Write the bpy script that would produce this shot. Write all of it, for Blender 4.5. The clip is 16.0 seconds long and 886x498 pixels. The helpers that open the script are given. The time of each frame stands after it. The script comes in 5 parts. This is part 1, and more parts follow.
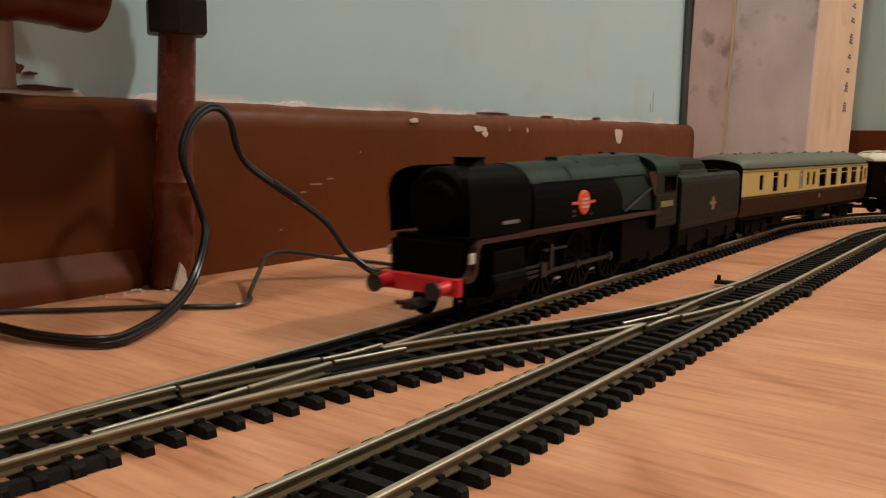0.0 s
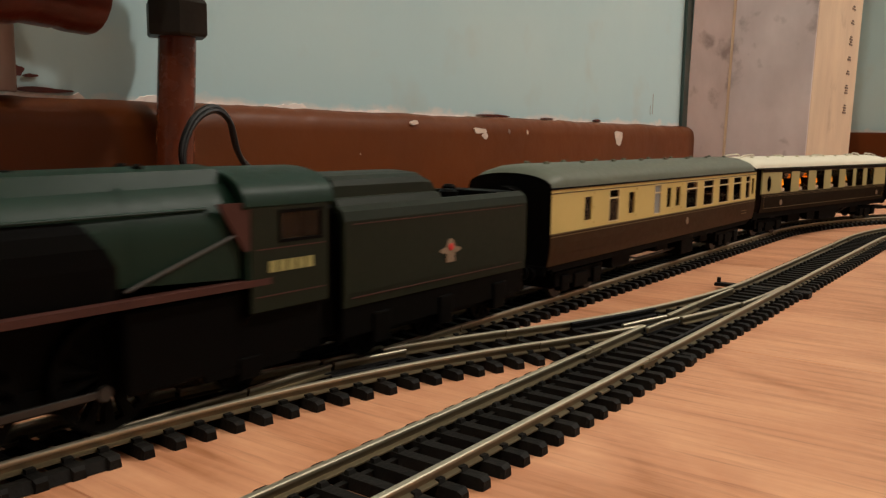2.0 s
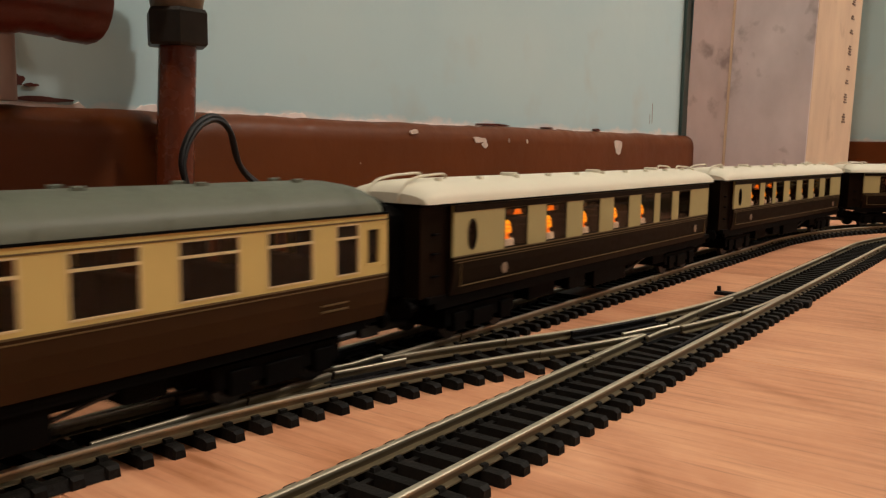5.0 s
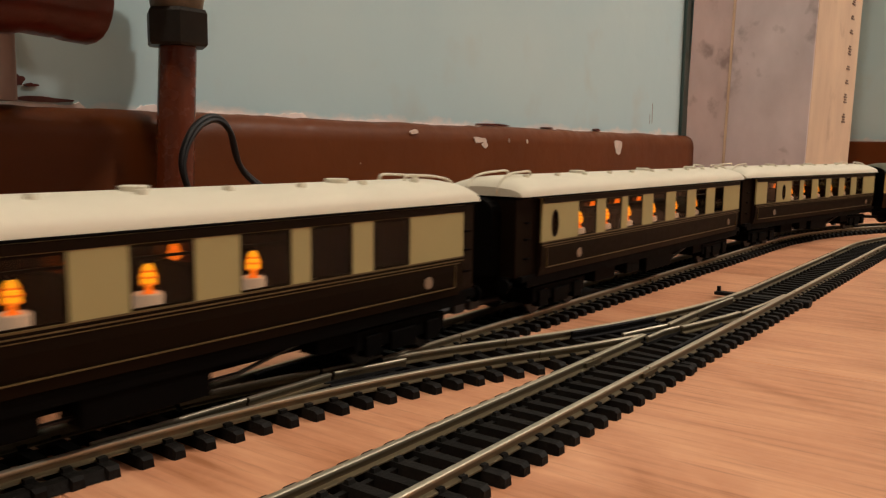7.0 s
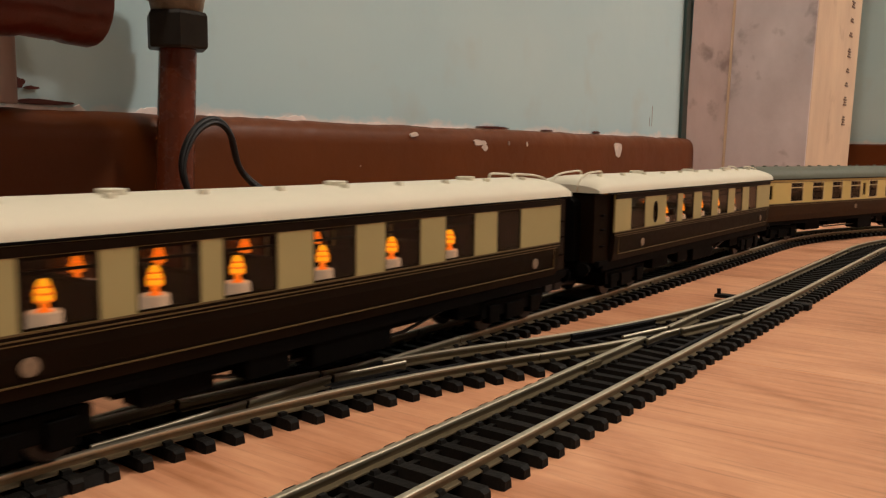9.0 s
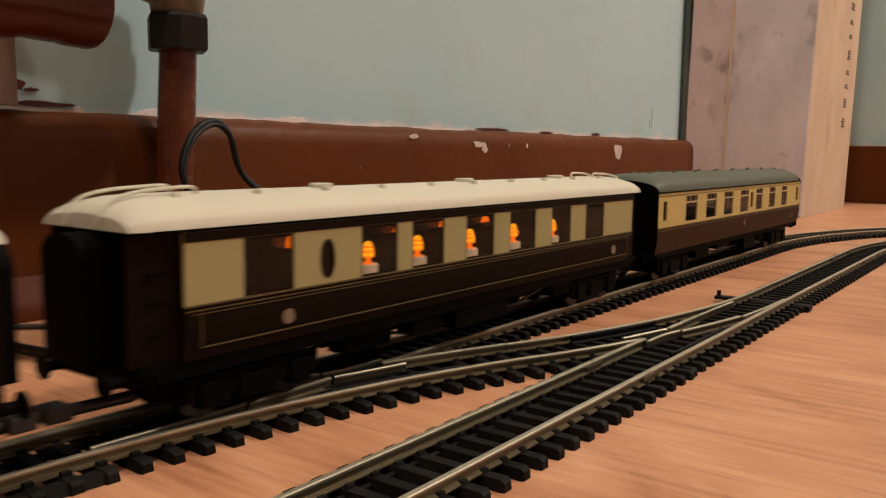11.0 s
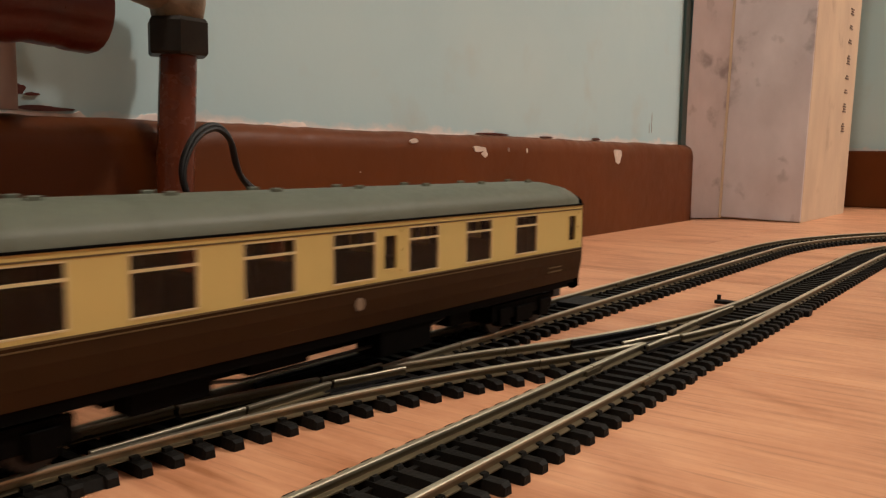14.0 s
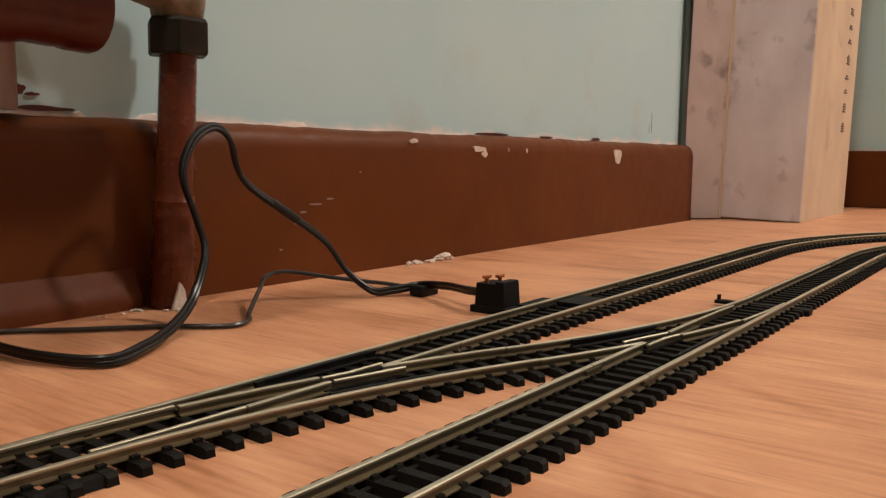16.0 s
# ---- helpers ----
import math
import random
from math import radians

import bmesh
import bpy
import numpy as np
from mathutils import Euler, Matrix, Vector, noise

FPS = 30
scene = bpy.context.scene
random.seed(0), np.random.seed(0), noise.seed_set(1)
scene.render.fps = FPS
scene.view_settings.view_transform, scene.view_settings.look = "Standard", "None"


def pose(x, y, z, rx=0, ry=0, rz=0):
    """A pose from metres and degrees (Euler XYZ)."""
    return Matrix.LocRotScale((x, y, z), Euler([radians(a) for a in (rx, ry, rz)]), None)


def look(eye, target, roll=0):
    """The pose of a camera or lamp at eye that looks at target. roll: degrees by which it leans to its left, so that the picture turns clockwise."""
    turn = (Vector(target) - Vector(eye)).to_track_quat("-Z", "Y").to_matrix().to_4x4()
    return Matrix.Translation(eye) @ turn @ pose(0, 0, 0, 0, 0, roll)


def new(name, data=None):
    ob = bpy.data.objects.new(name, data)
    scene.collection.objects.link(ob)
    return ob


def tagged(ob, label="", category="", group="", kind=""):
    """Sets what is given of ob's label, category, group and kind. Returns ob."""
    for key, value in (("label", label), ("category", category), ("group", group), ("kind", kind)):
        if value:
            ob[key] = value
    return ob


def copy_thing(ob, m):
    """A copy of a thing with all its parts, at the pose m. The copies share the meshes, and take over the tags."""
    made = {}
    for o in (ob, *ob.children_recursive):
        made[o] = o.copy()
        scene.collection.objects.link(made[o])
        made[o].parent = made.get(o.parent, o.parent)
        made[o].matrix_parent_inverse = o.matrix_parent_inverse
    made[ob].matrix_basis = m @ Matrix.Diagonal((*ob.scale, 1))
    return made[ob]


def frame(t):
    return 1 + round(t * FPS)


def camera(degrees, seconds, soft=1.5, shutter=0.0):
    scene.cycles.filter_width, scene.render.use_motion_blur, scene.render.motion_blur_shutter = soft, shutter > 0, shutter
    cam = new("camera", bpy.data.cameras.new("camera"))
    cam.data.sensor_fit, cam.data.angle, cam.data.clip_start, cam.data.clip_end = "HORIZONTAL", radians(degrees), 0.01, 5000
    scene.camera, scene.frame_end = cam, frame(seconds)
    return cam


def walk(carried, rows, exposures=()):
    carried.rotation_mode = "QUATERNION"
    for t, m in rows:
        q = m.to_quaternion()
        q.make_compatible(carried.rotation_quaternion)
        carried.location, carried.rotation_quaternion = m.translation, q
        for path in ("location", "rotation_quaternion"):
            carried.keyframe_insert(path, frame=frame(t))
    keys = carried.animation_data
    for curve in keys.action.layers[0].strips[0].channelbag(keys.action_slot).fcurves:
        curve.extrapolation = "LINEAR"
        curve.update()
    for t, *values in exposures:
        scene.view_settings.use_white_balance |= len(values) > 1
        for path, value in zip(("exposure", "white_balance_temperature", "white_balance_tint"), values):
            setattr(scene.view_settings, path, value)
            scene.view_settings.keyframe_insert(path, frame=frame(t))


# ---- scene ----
MM = 0.001
FOV = 55.99

# ---------------------------------------------------------------- camera
# seconds, extra tilt down, extra lean, extra height in mm
SWAY = [(0.0, 1.45, 0.06, 0.7), (0.5, 1.50, 0.08, 0.7), (1.0, 1.50, 0.09, 0.8), (1.5, 1.41, 0.08, 0.8), (2.0, 1.31, 0.06, 0.7),
        (2.5, 1.24, 0.07, 0.7), (3.0, 1.13, 0.06, 0.7), (3.5, 1.04, 0.07, 0.7), (4.0, 0.90, 0.05, 0.7), (4.9, 0.70, 0.04, 0.6),
        (5.7, 0.57, 0.03, 0.6), (6.5, 0.50, 0.02, 0.6), (7.0, 0.69, 0.04, 0.7), (7.5, 0.62, 0.02, 0.6), (8.0, 0.36, 0.02, 0.5),
        (8.5, 0.36, 0.03, 0.6), (9.0, 0.50, 0.03, 0.6), (9.8, 0.47, 0.03, 0.6), (10.7, 0.40, 0.03, 0.6), (11.5, 0.34, 0.03, 0.5),
        (12.0, 0.33, 0.04, 0.6), (12.5, 0.22, 0.05, 0.6), (13.0, 0.07, 0.01, 0.4), (13.5, 0.04, 0.03, 0.4), (14.0, 0.03, 0.03, 0.3),
        (14.5, -0.02, 0.0, 0.3), (15.0, -0.10, 0.0, 0.1), (15.5, -0.12, 0.01, 0.0), (16.0, 0.0, 0.0, 0.0)]


def aim(tilt, lean, lift):
    eye = Vector((0, 0, 0.06805 + lift * MM))
    yaw, down = radians(36.26), radians(6.38 + tilt)
    way = Vector((math.cos(yaw) * math.cos(down), math.sin(yaw) * math.cos(down), -math.sin(down)))
    return look(eye, eye + way, 0.69 + lean)


cam = camera(FOV, 16.0, soft=1.3, shutter=0.6)
walk(cam, [(t, aim(a, b, c)) for t, a, b, c in SWAY], [(0.0, 0.02, 6230, 6), (2.0, 0.07, 6180, 3), (3.5, 0.07, 6250, 4), (6.5, 0.02, 6500, 9), (12.5, 0.02, 6480, 9), (16.0, 0.06, 6430, 8)])

# ---------------------------------------------------------------- light in a closed room: a lamp inferred from shadows, and an added bulb
LAMP_AT = (1.81, -1.26, 2.10)
world = bpy.data.worlds.new("night")
world.use_nodes = True
world.node_tree.nodes["Background"].inputs[0].default_value = (0.02, 0.02, 0.02, 1)
world.node_tree.nodes["Background"].inputs[1].default_value = 0.2
scene.world = world
# the second, unseen bulb is added to brighten faces the first leaves dark
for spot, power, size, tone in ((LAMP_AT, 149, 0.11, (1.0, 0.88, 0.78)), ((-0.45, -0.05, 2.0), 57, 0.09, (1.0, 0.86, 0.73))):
    lamp_data = bpy.data.lights.new("unseen_bulb", "POINT")
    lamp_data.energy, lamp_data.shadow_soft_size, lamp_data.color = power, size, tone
    new("unseen_bulb", lamp_data).location = spot


# ---------------------------------------------------------------- materials
def mat(name, color, rough=0.5, metal=0.0, var=0.15, scale=60.0, bump=0.0, bump_scale=400.0, stretch=(1, 1, 1), tint=None, coat=0.0, spec=0.5, random_by=0.0):
    m = bpy.data.materials.new(name)
    m.use_nodes = True
    n, l = m.node_tree.nodes, m.node_tree.links
    b = n["Principled BSDF"]
    b.inputs["Roughness"].default_value, b.inputs["Metallic"].default_value = rough, metal
    b.inputs["Coat Weight"].default_value = coat
    b.inputs["Specular IOR Level"].default_value = spec
    co = n.new("ShaderNodeTexCoord")
    mp = n.new("ShaderNodeMapping")
    mp.inputs["Scale"].default_value = stretch
    l.new(co.outputs["Object"], mp.inputs["Vector"])
    big = n.new("ShaderNodeTexNoise")
    big.inputs["Scale"].default_value, big.inputs["Detail"].default_value = scale, 6
    l.new(mp.outputs[0], big.inputs["Vector"])
    ramp = n.new("ShaderNodeMix")
    ramp.data_type = "RGBA"
    lo = tint or tuple(c * (1 - var) for c in color)
    hi = tuple(min(1, c * (1 + var)) for c in color)
    ramp.inputs[6].default_value, ramp.inputs[7].default_value = (*lo, 1), (*hi, 1)
    l.new(big.outputs["Fac"], ramp.inputs[0])
    out = ramp.outputs[2]
    if random_by:
        info = n.new("ShaderNodeObjectInfo")
        hsv = n.new("ShaderNodeHueSaturation")
        rng = n.new("ShaderNodeMapRange")
        rng.inputs[3].default_value, rng.inputs[4].default_value = 1 - random_by, 1 + random_by
        l.new(info.outputs["Random"], rng.inputs[0])
        l.new(rng.outputs[0], hsv.inputs["Value"])
        l.new(out, hsv.inputs["Color"])
        out = hsv.outputs[0]
    l.new(out, b.inputs["Base Color"])
    fine = n.new("ShaderNodeTexNoise")
    fine.inputs["Scale"].default_value, fine.inputs["Detail"].default_value = bump_scale, 4
    l.new(mp.outputs[0], fine.inputs["Vector"])
    rr = n.new("ShaderNodeMapRange")
    rr.inputs[3].default_value, rr.inputs[4].default_value = max(0.02, rough - 0.08), min(1, rough + 0.12)
    l.new(fine.outputs["Fac"], rr.inputs[0])
    l.new(rr.outputs[0], b.inputs["Roughness"])
    if bump:
        bp = n.new("ShaderNodeBump")
        bp.inputs["Strength"].default_value, bp.inputs["Distance"].default_value = bump, 0.001
        l.new(fine.outputs["Fac"], bp.inputs["Height"])
        l.new(bp.outputs[0], b.inputs["Normal"])
    return m


def laminate():
    m = mat("laminate", (0.5, 0.235, 0.105), 0.4, spec=0.35)
    n, l = m.node_tree.nodes, m.node_tree.links
    b = n["Principled BSDF"]
    co = n.new("ShaderNodeTexCoord")
    info = n.new("ShaderNodeObjectInfo")
    off = n.new("ShaderNodeVectorMath")
    off.operation = "SCALE"
    off.inputs[0].default_value = (3.1, 7.7, 0)
    l.new(info.outputs["Random"], off.inputs["Scale"])
    add = n.new("ShaderNodeVectorMath")
    l.new(co.outputs["Object"], add.inputs[0])
    l.new(off.outputs[0], add.inputs[1])
    mp = n.new("ShaderNodeMapping")
    mp.inputs["Scale"].default_value = (1, 0.07, 1)
    l.new(add.outputs[0], mp.inputs["Vector"])
    grain = n.new("ShaderNodeTexNoise")
    grain.inputs["Scale"].default_value, grain.inputs["Detail"].default_value, grain.inputs["Distortion"].default_value = 330, 5, 0.5
    l.new(mp.outputs[0], grain.inputs["Vector"])
    figure = n.new("ShaderNodeTexNoise")
    figure.inputs["Scale"].default_value, figure.inputs["Detail"].default_value, figure.inputs["Distortion"].default_value = 22, 5, 1.5
    mp3 = n.new("ShaderNodeMapping")
    mp3.inputs["Scale"].default_value = (1, 0.45, 1)
    l.new(add.outputs[0], mp3.inputs["Vector"])
    l.new(mp3.outputs[0], figure.inputs["Vector"])
    mixed = n.new("ShaderNodeMath")
    mixed.operation = "MULTIPLY_ADD"
    mixed.inputs[1].default_value = 0.38
    l.new(grain.outputs["Fac"], mixed.inputs[0])
    half = n.new("ShaderNodeMath")
    half.operation = "MULTIPLY"
    half.inputs[1].default_value = 0.62
    l.new(figure.outputs["Fac"], half.inputs[0])
    l.new(half.outputs[0], mixed.inputs[2])
    ramp = n.new("ShaderNodeValToRGB")
    e = ramp.color_ramp.elements
    e[0].position, e[0].color = 0.34, (0.36, 0.145, 0.064, 1)
    e[1].position, e[1].color = 0.64, (0.64, 0.325, 0.178, 1)
    mid = e.new(0.47)
    mid.color = (0.52, 0.238, 0.126, 1)
    l.new(mixed.outputs[0], ramp.inputs[0])
    mp2 = n.new("ShaderNodeMapping")
    mp2.inputs["Scale"].default_value = (1, 0.045, 1)
    l.new(add.outputs[0], mp2.inputs["Vector"])
    pore = n.new("ShaderNodeTexNoise")
    pore.inputs["Scale"].default_value, pore.inputs["Detail"].default_value = 760, 3
    l.new(mp2.outputs[0], pore.inputs["Vector"])
    cut = n.new("ShaderNodeMapRange")
    cut.inputs[1].default_value, cut.inputs[2].default_value, cut.inputs[3].default_value, cut.inputs[4].default_value = 0.57, 0.72, 0.0, 0.42
    l.new(pore.outputs["Fac"], cut.inputs[0])
    dark = n.new("ShaderNodeMix")
    dark.data_type = "RGBA"
    dark.inputs[7].default_value = (0.22, 0.08, 0.035, 1)
    l.new(cut.outputs[0], dark.inputs[0])
    l.new(ramp.outputs[0], dark.inputs[6])
    l.new(dark.outputs[2], b.inputs["Base Color"])
    bp = n.new("ShaderNodeBump")
    bp.inputs["Strength"].default_value, bp.inputs["Distance"].default_value = 0.12, 0.0005
    l.new(grain.outputs["Fac"], bp.inputs["Height"])
    l.new(bp.outputs[0], b.inputs["Normal"])
    return m


def glass(name="glass", tint=(0.78, 0.70, 0.62), frost=0.0):
    m = bpy.data.materials.new(name)
    m.use_nodes = True
    n, l = m.node_tree.nodes, m.node_tree.links
    n.remove(n["Principled BSDF"])
    tr, gl, mx, fr = n.new("ShaderNodeBsdfTransparent"), n.new("ShaderNodeBsdfGlossy"), n.new("ShaderNodeMixShader"), n.new("ShaderNodeLayerWeight")
    tr.inputs[0].default_value = (*tint, 1)
    gl.inputs["Roughness"].default_value = 0.06
    steep, weight = n.new("ShaderNodeMath"), n.new("ShaderNodeMath")
    fr.inputs[0].default_value = 0.5
    steep.operation, weight.operation = "POWER", "MULTIPLY_ADD"
    steep.inputs[1].default_value, weight.inputs[1].default_value, weight.inputs[2].default_value = 5.0, 0.45, 0.018
    l.new(fr.outputs["Facing"], steep.inputs[0])
    l.new(steep.outputs[0], weight.inputs[0])
    l.new(weight.outputs[0], mx.inputs[0])
    l.new(tr.outputs[0], mx.inputs[1])
    l.new(gl.outputs[0], mx.inputs[2])
    last = mx
    if frost:
        df, m2 = n.new("ShaderNodeBsdfDiffuse"), n.new("ShaderNodeMixShader")
        df.inputs[0].default_value = (0.5, 0.5, 0.48, 1)
        m2.inputs[0].default_value = frost
        l.new(mx.outputs[0], m2.inputs[1])
        l.new(df.outputs[0], m2.inputs[2])
        last = m2
    l.new(last.outputs[0], n["Material Output"].inputs[0])
    return m


def glow(name, color, power):
    m = bpy.data.materials.new(name)
    m.use_nodes = True
    b = m.node_tree.nodes["Principled BSDF"]
    b.inputs["Base Color"].default_value = (*color, 1)
    b.inputs["Emission Color"].default_value, b.inputs["Emission Strength"].default_value = (*color, 1), power
    return m


def rail_metal():
    """Nickel silver with a polished head; the shade on the web is painted in by height."""
    m = mat("nickel_silver", (0.58, 0.52, 0.395), 0.38, metal=0.85, var=0.12, scale=30, bump_scale=12)
    n, l = m.node_tree.nodes, m.node_tree.links
    b = n["Principled BSDF"]
    base_tone = b.inputs["Base Color"].links[0].from_socket
    geo, sep, up, mx = n.new("ShaderNodeTexCoord"), n.new("ShaderNodeSeparateXYZ"), n.new("ShaderNodeMapRange"), n.new("ShaderNodeMix")
    l.new(geo.outputs["Object"], sep.inputs[0])
    up.inputs[1].default_value, up.inputs[2].default_value = 0.0046, 0.0053
    l.new(sep.outputs["Z"], up.inputs[0])
    mx.data_type = "RGBA"
    mx.inputs[6].default_value = (0.19, 0.15, 0.09, 1)
    l.new(up.outputs[0], mx.inputs[0])
    l.new(base_tone, mx.inputs[7])
    l.new(mx.outputs[2], b.inputs["Base Color"])
    return m


def wall_paint():
    """Blue-green emulsion, rubbed through to a pink undercoat in ragged patches low down."""
    m = mat("wall_paint", (0.46, 0.585, 0.58), 0.6, var=0.05, scale=6.5, bump=0.3, bump_scale=60, tint=(0.355, 0.525, 0.575), spec=0.3)
    n, l = m.node_tree.nodes, m.node_tree.links
    b = n["Principled BSDF"]
    paint = b.inputs["Base Color"].links[0].from_socket
    co, sep = n.new("ShaderNodeTexCoord"), n.new("ShaderNodeSeparateXYZ")
    l.new(co.outputs["Object"], sep.inputs[0])
    mp = n.new("ShaderNodeMapping")
    mp.inputs["Scale"].default_value = (0.55, 1, 1)
    l.new(co.outputs["Object"], mp.inputs["Vector"])
    worn = n.new("ShaderNodeTexNoise")
    worn.inputs["Scale"].default_value, worn.inputs["Detail"].default_value, worn.inputs["Roughness"].default_value = 45, 7, 0.62
    l.new(mp.outputs[0], worn.inputs["Vector"])
    height = n.new("ShaderNodeMath")
    height.operation = "MULTIPLY_ADD"
    height.inputs[1].default_value = -0.024
    l.new(worn.outputs["Fac"], height.inputs[0])
    l.new(sep.outputs["Z"], height.inputs[2])
    mask = n.new("ShaderNodeMapRange")
    mask.inputs[1].default_value, mask.inputs[2].default_value, mask.inputs[3].default_value, mask.inputs[4].default_value = 0.0715, 0.0755, 0.8, 0.0
    l.new(height.outputs[0], mask.inputs[0])
    mx = n.new("ShaderNodeMix")
    mx.data_type = "RGBA"
    mx.inputs[7].default_value = (0.72, 0.62, 0.57, 1)
    l.new(mask.outputs[0], mx.inputs[0])
    l.new(paint, mx.inputs[6])
    spot = n.new("ShaderNodeTexNoise")
    spot.inputs["Scale"].default_value, spot.inputs["Detail"].default_value = 19, 5
    l.new(co.outputs["Object"], spot.inputs["Vector"])
    scuff = n.new("ShaderNodeMapRange")
    scuff.inputs[1].default_value, scuff.inputs[2].default_value, scuff.inputs[3].default_value, scuff.inputs[4].default_value = 0.6, 0.78, 0.0, 0.4
    l.new(spot.outputs["Fac"], scuff.inputs[0])
    dull = n.new("ShaderNodeMix")
    dull.data_type = "RGBA"
    dull.inputs[7].default_value = (0.42, 0.42, 0.37, 1)
    l.new(scuff.outputs[0], dull.inputs[0])
    l.new(mx.outputs[2], dull.inputs[6])
    l.new(dull.outputs[2], b.inputs["Base Color"])
    return m


def stained(m, color, scale, lo, hi, most):
    """Dirty marks of their own shape over a surface."""
    n, l = m.node_tree.nodes, m.node_tree.links
    b = n["Principled BSDF"]
    base_tone = b.inputs["Base Color"].links[0].from_socket
    co, spot, cut, mx = n.new("ShaderNodeTexCoord"), n.new("ShaderNodeTexNoise"), n.new("ShaderNodeMapRange"), n.new("ShaderNodeMix")
    spot.inputs["Scale"].default_value, spot.inputs["Detail"].default_value, spot.inputs["Distortion"].default_value = scale, 6, 0.15
    l.new(co.outputs["Object"], spot.inputs["Vector"])
    cut.inputs[1].default_value, cut.inputs[2].default_value, cut.inputs[3].default_value, cut.inputs[4].default_value = lo, hi, 0.0, most
    l.new(spot.outputs["Fac"], cut.inputs[0])
    mx.data_type = "RGBA"
    mx.inputs[7].default_value = (*color, 1)
    l.new(cut.outputs[0], mx.inputs[0])
    l.new(base_tone, mx.inputs[6])
    l.new(mx.outputs[2], b.inputs["Base Color"])


M_FLOOR = laminate()
M_SUBFLOOR = mat("underlay", (0.05, 0.03, 0.02), 0.9)
M_WALL = wall_paint()
# unseen walls and ceiling are darkened so they bounce less light
M_BACKWALL = mat("dark_unseen_wall", (0.20, 0.19, 0.18), 0.8, var=0.1, scale=5)
M_CEIL = mat("ceiling_paint", (0.36, 0.34, 0.31), 0.8, var=0.04, scale=5)
M_BEAD = mat("worn_brown_paint", (0.115, 0.032, 0.012), 0.5, var=0.25, scale=30, bump=0.3, bump_scale=120, spec=0.09)
M_SKIRT = mat("brown_gloss_paint", (0.110, 0.0285, 0.0052), 0.4, var=0.32, scale=16, bump=0.4, bump_scale=70, coat=0.04, spec=0.14)
M_PIPE = mat("brown_pipe_paint", (0.105, 0.022, 0.0065), 0.24, var=0.25, scale=40, bump=0.3, bump_scale=160, coat=0.15, spec=0.35)
M_REDPAINT = mat("red_brown_paint", (0.075, 0.011, 0.006), 0.3, var=0.3, scale=60, bump=0.45, bump_scale=180, coat=0.1, spec=0.3)
M_CRUMB = mat("plaster", (0.58, 0.48, 0.41), 0.85, var=0.25, scale=300, bump=0.6, bump_scale=900)
M_PINK = mat("pink_undercoat", (0.76, 0.66, 0.61), 0.7, var=0.25, scale=160, bump=0.4, bump_scale=300)
M_BRACKET = mat("dull_pink_paint", (0.24, 0.16, 0.13), 0.5, var=0.2, scale=60)
M_NUT = mat("tarnished_nut", (0.022, 0.019, 0.015), 0.5, metal=0.4, var=0.4, scale=120, bump=0.15)
M_BRASS = mat("dirty_brass", (0.30, 0.25, 0.18), 0.55, metal=0.2, var=0.5, scale=90, bump=0.5, tint=(0.012, 0.010, 0.007))
M_POSTSHADE = mat("post_shade_teal", (0.03, 0.06, 0.055), 0.4, var=0.2, scale=20)
M_TIMBER = mat("planed_timber", (0.70, 0.635, 0.64), 0.65, var=0.1, scale=24, bump=0.35, bump_scale=160, stretch=(1, 1, 0.7), tint=(0.42, 0.355, 0.355), spec=0.25)
stained(M_TIMBER, (0.17, 0.13, 0.125), 36, 0.575, 0.72, 0.6)
M_TIMBER_SIDE = mat("planed_pine", (0.66, 0.52, 0.36), 0.6, var=0.1, scale=26, bump=0.25, bump_scale=160, stretch=(1, 1, 0.5), tint=(0.46, 0.33, 0.235))
stained(M_TIMBER_SIDE, (0.30, 0.19, 0.12), 26, 0.62, 0.75, 0.4)
M_INK = mat("stamp_ink", (0.16, 0.105, 0.08), 0.7)
M_SLEEPER = mat("black_plastic", (0.0085, 0.0075, 0.0065), 0.6, var=0.3, scale=200, bump=0.25, bump_scale=700, random_by=0.3, spec=0.09)
M_RAIL = rail_metal()
M_CABLE = mat("black_flex", (0.006, 0.0055, 0.0055), 0.32, var=0.2, spec=0.4)
M_CABLE2 = mat("grey_flex", (0.028, 0.026, 0.025), 0.32, var=0.2)
M_BOX = mat("terminal_plastic", (0.007, 0.0065, 0.0065), 0.5, var=0.2, bump=0.15, spec=0.12)
M_SCREW = mat("copper_terminal", (0.5, 0.16, 0.06), 0.4, metal=0.5)
M_CREAM = mat("cream_livery", (0.56, 0.42, 0.148), 0.42, var=0.06, scale=90, bump=0.05, spec=0.25)
M_PCREAM = mat("pullman_cream", (0.37, 0.31, 0.14), 0.42, var=0.05, scale=90, bump=0.05, spec=0.25)
M_CHOC = mat("chocolate_livery", (0.034, 0.0145, 0.0046), 0.46, var=0.2, scale=90, spec=0.09)
M_UMBER = mat("umber_livery", (0.0088, 0.0042, 0.0015), 0.45, var=0.15, scale=90, spec=0.06)
M_GREYROOF = mat("grey_roof", (0.094, 0.101, 0.072), 0.5, var=0.1, scale=60, bump=0.08, spec=0.3)
M_WHITEROOF = mat("white_roof", (0.60, 0.55, 0.43), 0.55, var=0.05, scale=60, spec=0.25)
M_BLACK = mat("matt_black", (0.0022, 0.0018, 0.0015), 0.6, var=0.3, scale=120, spec=0.04)
M_GOLD = mat("gold_lining", (0.10, 0.062, 0.017), 0.45, var=0.1)
M_FRAME = mat("pale_window_frame", (0.60, 0.47, 0.25), 0.4)
M_GREEN = mat("loco_green", (0.0052, 0.0185, 0.0105), 0.45, var=0.14, scale=60, bump=0.05, spec=0.2)
